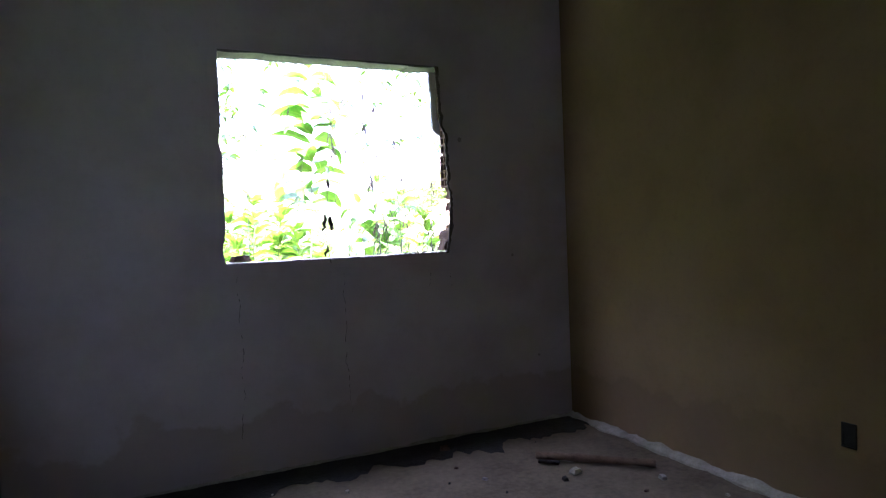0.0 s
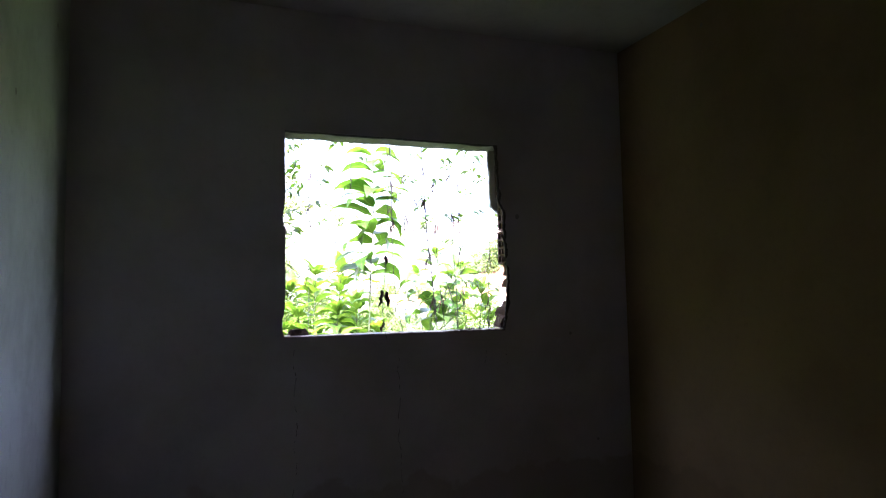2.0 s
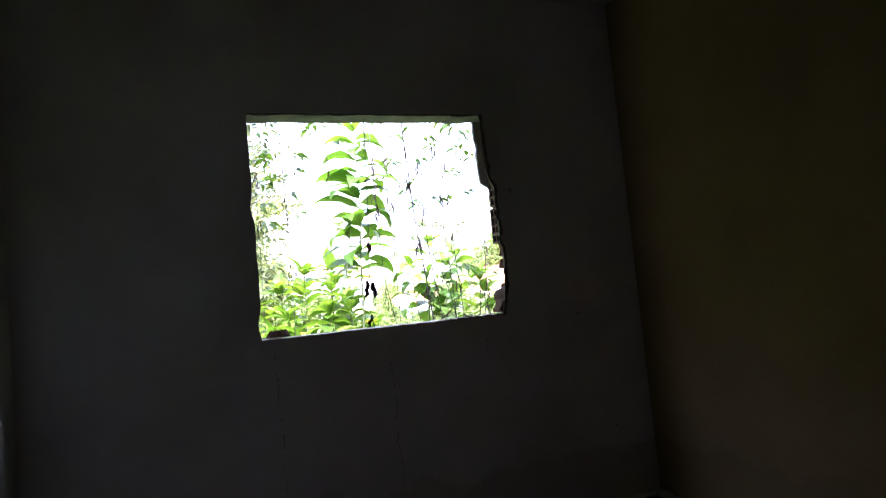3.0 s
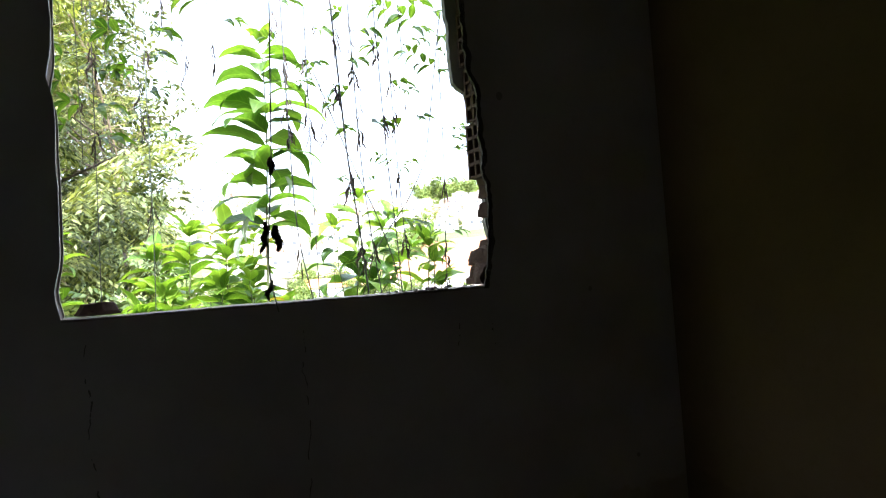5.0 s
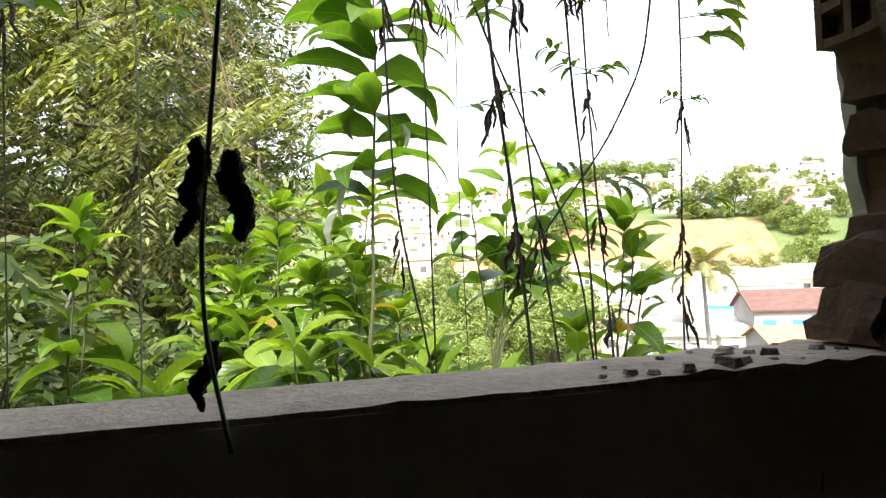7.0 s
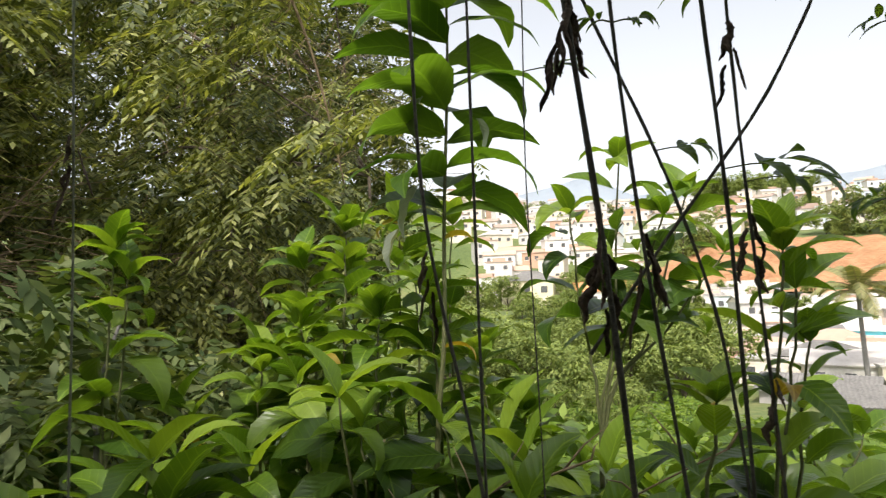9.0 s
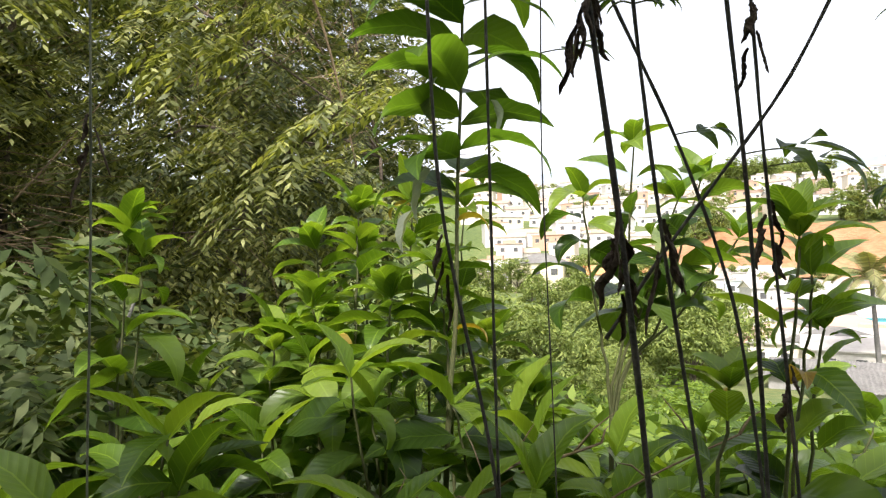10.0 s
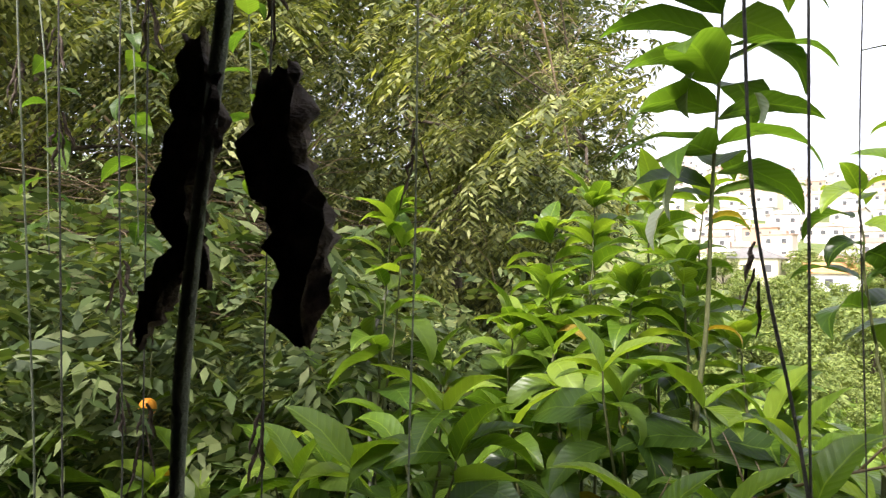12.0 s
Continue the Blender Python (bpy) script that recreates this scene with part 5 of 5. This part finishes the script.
# ---- palm ----
px_, py_ = polar(36.5, 54)
gz = ground_z(px_, py_)
palm = thing("palm_tree", (px_, py_, gz - 0.1), "tall palm tree with drooping pale green fronds", "palm")
htop = 1.2 - 54 * math.tan(radians(1.3)) - gz + 0.1
bm = bmesh.new()
tube(bm, smooth_path(((0.35, 0, 0), (0.15, 0, htop * 0.5), (0, 0, htop)), 14), [0.20 - 0.07 * i / 13 for i in range(14)], 9)
part("trunk", bm, M_FIBRE, palm, smooth=True)
for k in range(15):
    a = math.tau * k / 15 + 0.2 * math.sin(k * 5)
    el0 = radians((78, 52, 24)[k % 3])
    ln = 3.7
    q, ang, spine = Vector((0, 0, htop)), el0, []
    for i in range(15):
        spine.append(q.copy())
        q = q + Vector((math.cos(a) * math.cos(ang), math.sin(a) * math.cos(ang), math.sin(ang))) * ln / 14
        ang -= radians(8.5 if k % 3 else 6.5)
    sp = np.array(spine[1:])
    dr = np.array([spine[i + 1] - spine[i] for i in range(14)])
    sdv = np.array((-math.sin(a), math.cos(a), 0))
    vs = []
    for i in range(14):
        ll = 0.95 * math.sin(math.pi * (0.15 + 0.8 * i / 14))
        for s in (-1, 1):
            for jit in (0.0, 0.5):
                p0 = sp[i] - dr[i] * jit
                d_ = sdv * s + dr[i] / np.linalg.norm(dr[i]) * 0.6 + np.array((0, 0, -0.55))
                d_ = d_ / np.linalg.norm(d_)
                wv = dr[i] / np.linalg.norm(dr[i]) * 0.075
                vs += [p0 - wv, p0 + d_ * ll * 0.5 - wv, p0 + d_ * ll, p0 + wv]
    v = np.array(vs)
    fr = quads("frond", v, np.arange(len(v)).reshape(-1, 4), M_PALM, palm)
    bm = bmesh.new()
    tube(bm, spine, [0.035 - 0.028 * i / 14 for i in range(15)], 5)
    part("rib", bm, M_DRY, fr)


# ---- houses ----
def roof_shell(b, columns, profile, thick):
    """A closed two-sloped roof: columns of (x, lift) along it, profile of (y, z) across it."""
    top = [[b.verts.new((x, y, z + up)) for y, z in profile] for x, up in columns]
    low = [[b.verts.new((x, y, z + up - thick)) for y, z in profile] for x, up in columns]
    for k in range(len(columns) - 1):
        for j in range(2):
            b.faces.new((top[k][j], top[k + 1][j], top[k + 1][j + 1], top[k][j + 1]))
            b.faces.new((low[k][j], low[k][j + 1], low[k + 1][j + 1], low[k + 1][j]))
        for j in (0, 2):
            b.faces.new((top[k][j], top[k + 1][j], low[k + 1][j], low[k][j]))
    for k in (0, -1):
        for j in range(2):
            b.faces.new((top[k][j], top[k][j + 1], low[k][j + 1], low[k][j]))


def house_proto(w, d, storeys, roof, wins, wall_mat=None, roof_mat=None, label="", win_mat=None):
    """A small house: front along -y, its origin at the middle of its base."""
    h = 2.9 * storeys
    ob = thing("house", (0, 0, 0), label or "small painted hillside house with a low roof", "house", "houses on the hillside")
    bm_ = bmesh.new()
    box(bm_, -w / 2, w / 2, -d / 2, d / 2, -3.0, h)
    part("wall", bm_, wall_mat or M_HOUSE, ob)
    bm_ = bmesh.new()
    ov = 0.3
    if roof == "gable":
        rise = d * 0.22
        profile = ((-d / 2 - ov, h - 0.05), (0, h + rise), (d / 2 + ov, h - 0.05))
        roof_shell(bm_, [(-w / 2 - ov, 0.0), (w / 2 + ov, 0.0)], profile, 0.16)
    elif roof == "sheet":
        # corrugated sheets on two slopes
        rise, nc = d * 0.2, int(w / 0.11)
        profile = ((-d / 2 - ov, h - 0.05), (0, h + rise), (d / 2 + ov, h - 0.05))
        roof_shell(bm_, [(-w / 2 - ov + (w + 2 * ov) * i / nc, 0.045 * (i % 2)) for i in range(nc + 1)], profile, 0.05)
    elif roof == "hip":
        rise = d * 0.26
        vs = [bm_.verts.new(c) for c in ((-w / 2 - ov, -d / 2 - ov, h), (w / 2 + ov, -d / 2 - ov, h), (w / 2 + ov, d / 2 + ov, h), (-w / 2 - ov, d / 2 + ov, h), (-w / 2 + d / 2, 0, h + rise), (w / 2 - d / 2, 0, h + rise))]
        for f_ in ((0, 1, 5, 4), (2, 3, 4, 5), (1, 2, 5), (3, 0, 4), (3, 2, 1, 0)):
            bm_.faces.new([vs[i] for i in f_])
    else:
        box(bm_, -w / 2 - 0.25, w / 2 + 0.25, -d / 2 - 0.25, d / 2 + 0.25, h, h + 0.22)
        box(bm_, -w / 4, w / 4, -d / 6, d / 3, h + 0.22, h + 1.1)
    part("roof", bm_, roof_mat or M_ROOF, ob)
    if roof in ("gable", "sheet"):
        for s in (-1, 1):
            bm_ = bmesh.new()
            vs = [bm_.verts.new((s * w / 2, y_, z_)) for y_, z_ in ((-d / 2, h), (d / 2, h), (0, h + d * 0.19))]
            ext = [bm_.verts.new((s * (w / 2 - 0.15), y_, z_)) for y_, z_ in ((-d / 2, h), (d / 2, h), (0, h + d * 0.19))]
            bm_.faces.new(vs)
            bm_.faces.new(ext)
            for i in range(3):
                bm_.faces.new((vs[i], vs[(i + 1) % 3], ext[(i + 1) % 3], ext[i]))
            part("gable", bm_, wall_mat or M_HOUSE, ob)
    for st in range(storeys):
        for i in range(wins):
            x = -w / 2 + w * (i + 0.5) / wins
            z = st * 2.9 + 1.0
            bm_ = bmesh.new()
            box(bm_, x - 0.5, x + 0.5, -d / 2 - 0.05, -d / 2 - 0.004, z, z + 1.0)
            wob = part("window", bm_, win_mat or M_GLASSDARK, ob)
            bm_ = bmesh.new()
            box(bm_, x - 0.6, x + 0.6, -d / 2 - 0.12, -d / 2 - 0.052, z - 0.1, z - 0.005)
            part("sill", bm_, wall_mat or M_HOUSE, wob)
    return ob


HP = [house_proto(7.5, 5.5, 1, "gable", 2), house_proto(8, 6, 1, "flat", 3), house_proto(6.5, 5, 2, "gable", 2), house_proto(9, 6, 1, "hip", 3), house_proto(6.5, 5, 2, "flat", 2), house_proto(8.5, 5.5, 1, "gable", 3)]
hr = random.Random(3)
used = [False] * len(HP)
plots = []


def put_house(k, b, r, turn, dz=0.0):
    x, y = polar(b, r)
    plots.append((x, y))
    m = pose(x, y, ground_z(x, y) + dz, 0, 0, -b + turn) @ Matrix.Scale(0.72 if r < 140 else 0.95, 4)
    if not used[k]:
        HP[k].matrix_basis = m
        used[k] = True
    else:
        copy_thing(HP[k], Matrix.Identity(4)).matrix_basis = m


far_count = 0
r = 192.0
while r < 345:
    b = 5.0 + hr.uniform(0, 2)
    while b < 49:
        in_bank = 19.5 < b < 42.5 and r < 200
        if not in_bank and far_count < 205 and hr.random() < (0.92 if b < 26 else 0.74):
            put_house(hr.randrange(6), b + hr.uniform(-0.4, 0.4), r + hr.uniform(-5, 5), hr.uniform(-28, 28))
            far_count += 1
        b += hr.uniform(9.5, 13.5) / r * 57.3
    r += hr.uniform(10.5, 14)
fill = random.Random(8)
far_more = 0
for i in range(700):
    b, r = fill.uniform(6, 47), fill.uniform(204, 335)
    x, y = polar(b, r)
    if far_more < 60 and all((x - q) ** 2 + (y - s) ** 2 > 86 for q, s in plots):
        put_house(fill.randrange(6), b, r, fill.uniform(-25, 25))
        far_more += 1
for b in (7.5, 9, 10.5, 12.5, 14, 15.5, 17, 18.5, 20):
    for r in (120, 138, 156, 174):
        if hr.random() < 0.85 and (b > 13 or r > 130):
            put_house(hr.randrange(6), b + hr.uniform(-0.5, 0.5), r + hr.uniform(-4, 4), hr.uniform(-20, 20))
for b in (20.5, 22, 23.5, 25, 26.5, 28, 29.5):
    for r in (104, 115, 126):
        if hr.random() < 0.75:
            put_house(hr.choice((0, 1, 3, 5)), b + hr.uniform(-0.5, 0.5), r + hr.uniform(-3, 3), hr.uniform(-25, 25), -0.4)
for b in (31, 33, 35, 37, 39.5, 42, 44, 46):
    for r in (97, 108):
        put_house(hr.choice((0, 1, 3, 5)), b + hr.uniform(-0.7, 0.7), r + hr.uniform(-3, 3), hr.uniform(-25, 25), -1.6)
for b in (27, 28.5, 30, 31.5, 33, 34.5, 36, 37.5, 39, 41, 43, 46):
    for r in (62, 70, 78, 86):
        if hr.random() < 0.85 and not (b < 29 and r < 96):
            put_house(hr.choice((0, 1, 3, 5)), b + hr.uniform(-0.8, 0.8), r + hr.uniform(-4, 4), hr.uniform(-25, 25))


def own_house(b, r, turn, dz, *args, **kw):
    x, y = polar(b, r)
    ob = house_proto(*args, **kw)
    ob.matrix_basis = pose(x, y, ground_z(x, y) + dz, 0, 0, -b + turn)
    return ob


own_house(17.9, 104, 15, -0.6, 9, 6, 1, "gable", 2, M_WHITE, M_TILE_ORANGE, "white house with an orange tiled gable roof")
own_house(34.0, 62, -20, -0.6, 6, 4.5, 1, "hip", 3, M_WHITE, M_FIBRE, "white low house with a grey roof")
own_house(36.4, 74, -10, -0.4, 6.5, 5, 1, "flat", 3, M_BLUE, M_WHITE, "turquoise house with a white flat roof")
own_house(32.6, 70, 12, -0.5, 6.5, 5, 1, "gable", 3, M_WHITE, M_FIBRE, "white house with a grey fibre-cement roof")
own_house(43.4, 62, 18, -1.6, 9, 6.5, 2, "gable", 4, M_GREYWALL, M_TILE_BROWN, "grey rendered house with a brown roof and blue shutters", win_mat=M_PANEBLUE)
own_house(42.9, 52, 24, -0.9, 5, 4.5, 1, "sheet", 1, M_GREYWALL, M_TILE_ORANGE, "grey outbuilding with an orange tiled roof")
own_house(33.6, 46, -8, -2.0, 6, 4, 1, "sheet", 1, M_GREYWALL, M_FIBRE, "open shed with a grey corrugated roof")
own_house(40.0, 43, 10, -2.3, 9, 4, 1, "sheet", 1, M_GREYWALL, M_FIBRE, "low shed with a long grey corrugated roof")
own_house(11.8, 104, -12, -1.0, 8, 6, 2, "hip", 3, M_CREAM, M_FIBRE, "cream two-storey house with a grey roof")
own_house(21.2, 118, 10, -0.5, 8, 5, 1, "gable", 2, M_WHITE, M_TILE_ORANGE, "white house with an orange tiled gable roof")
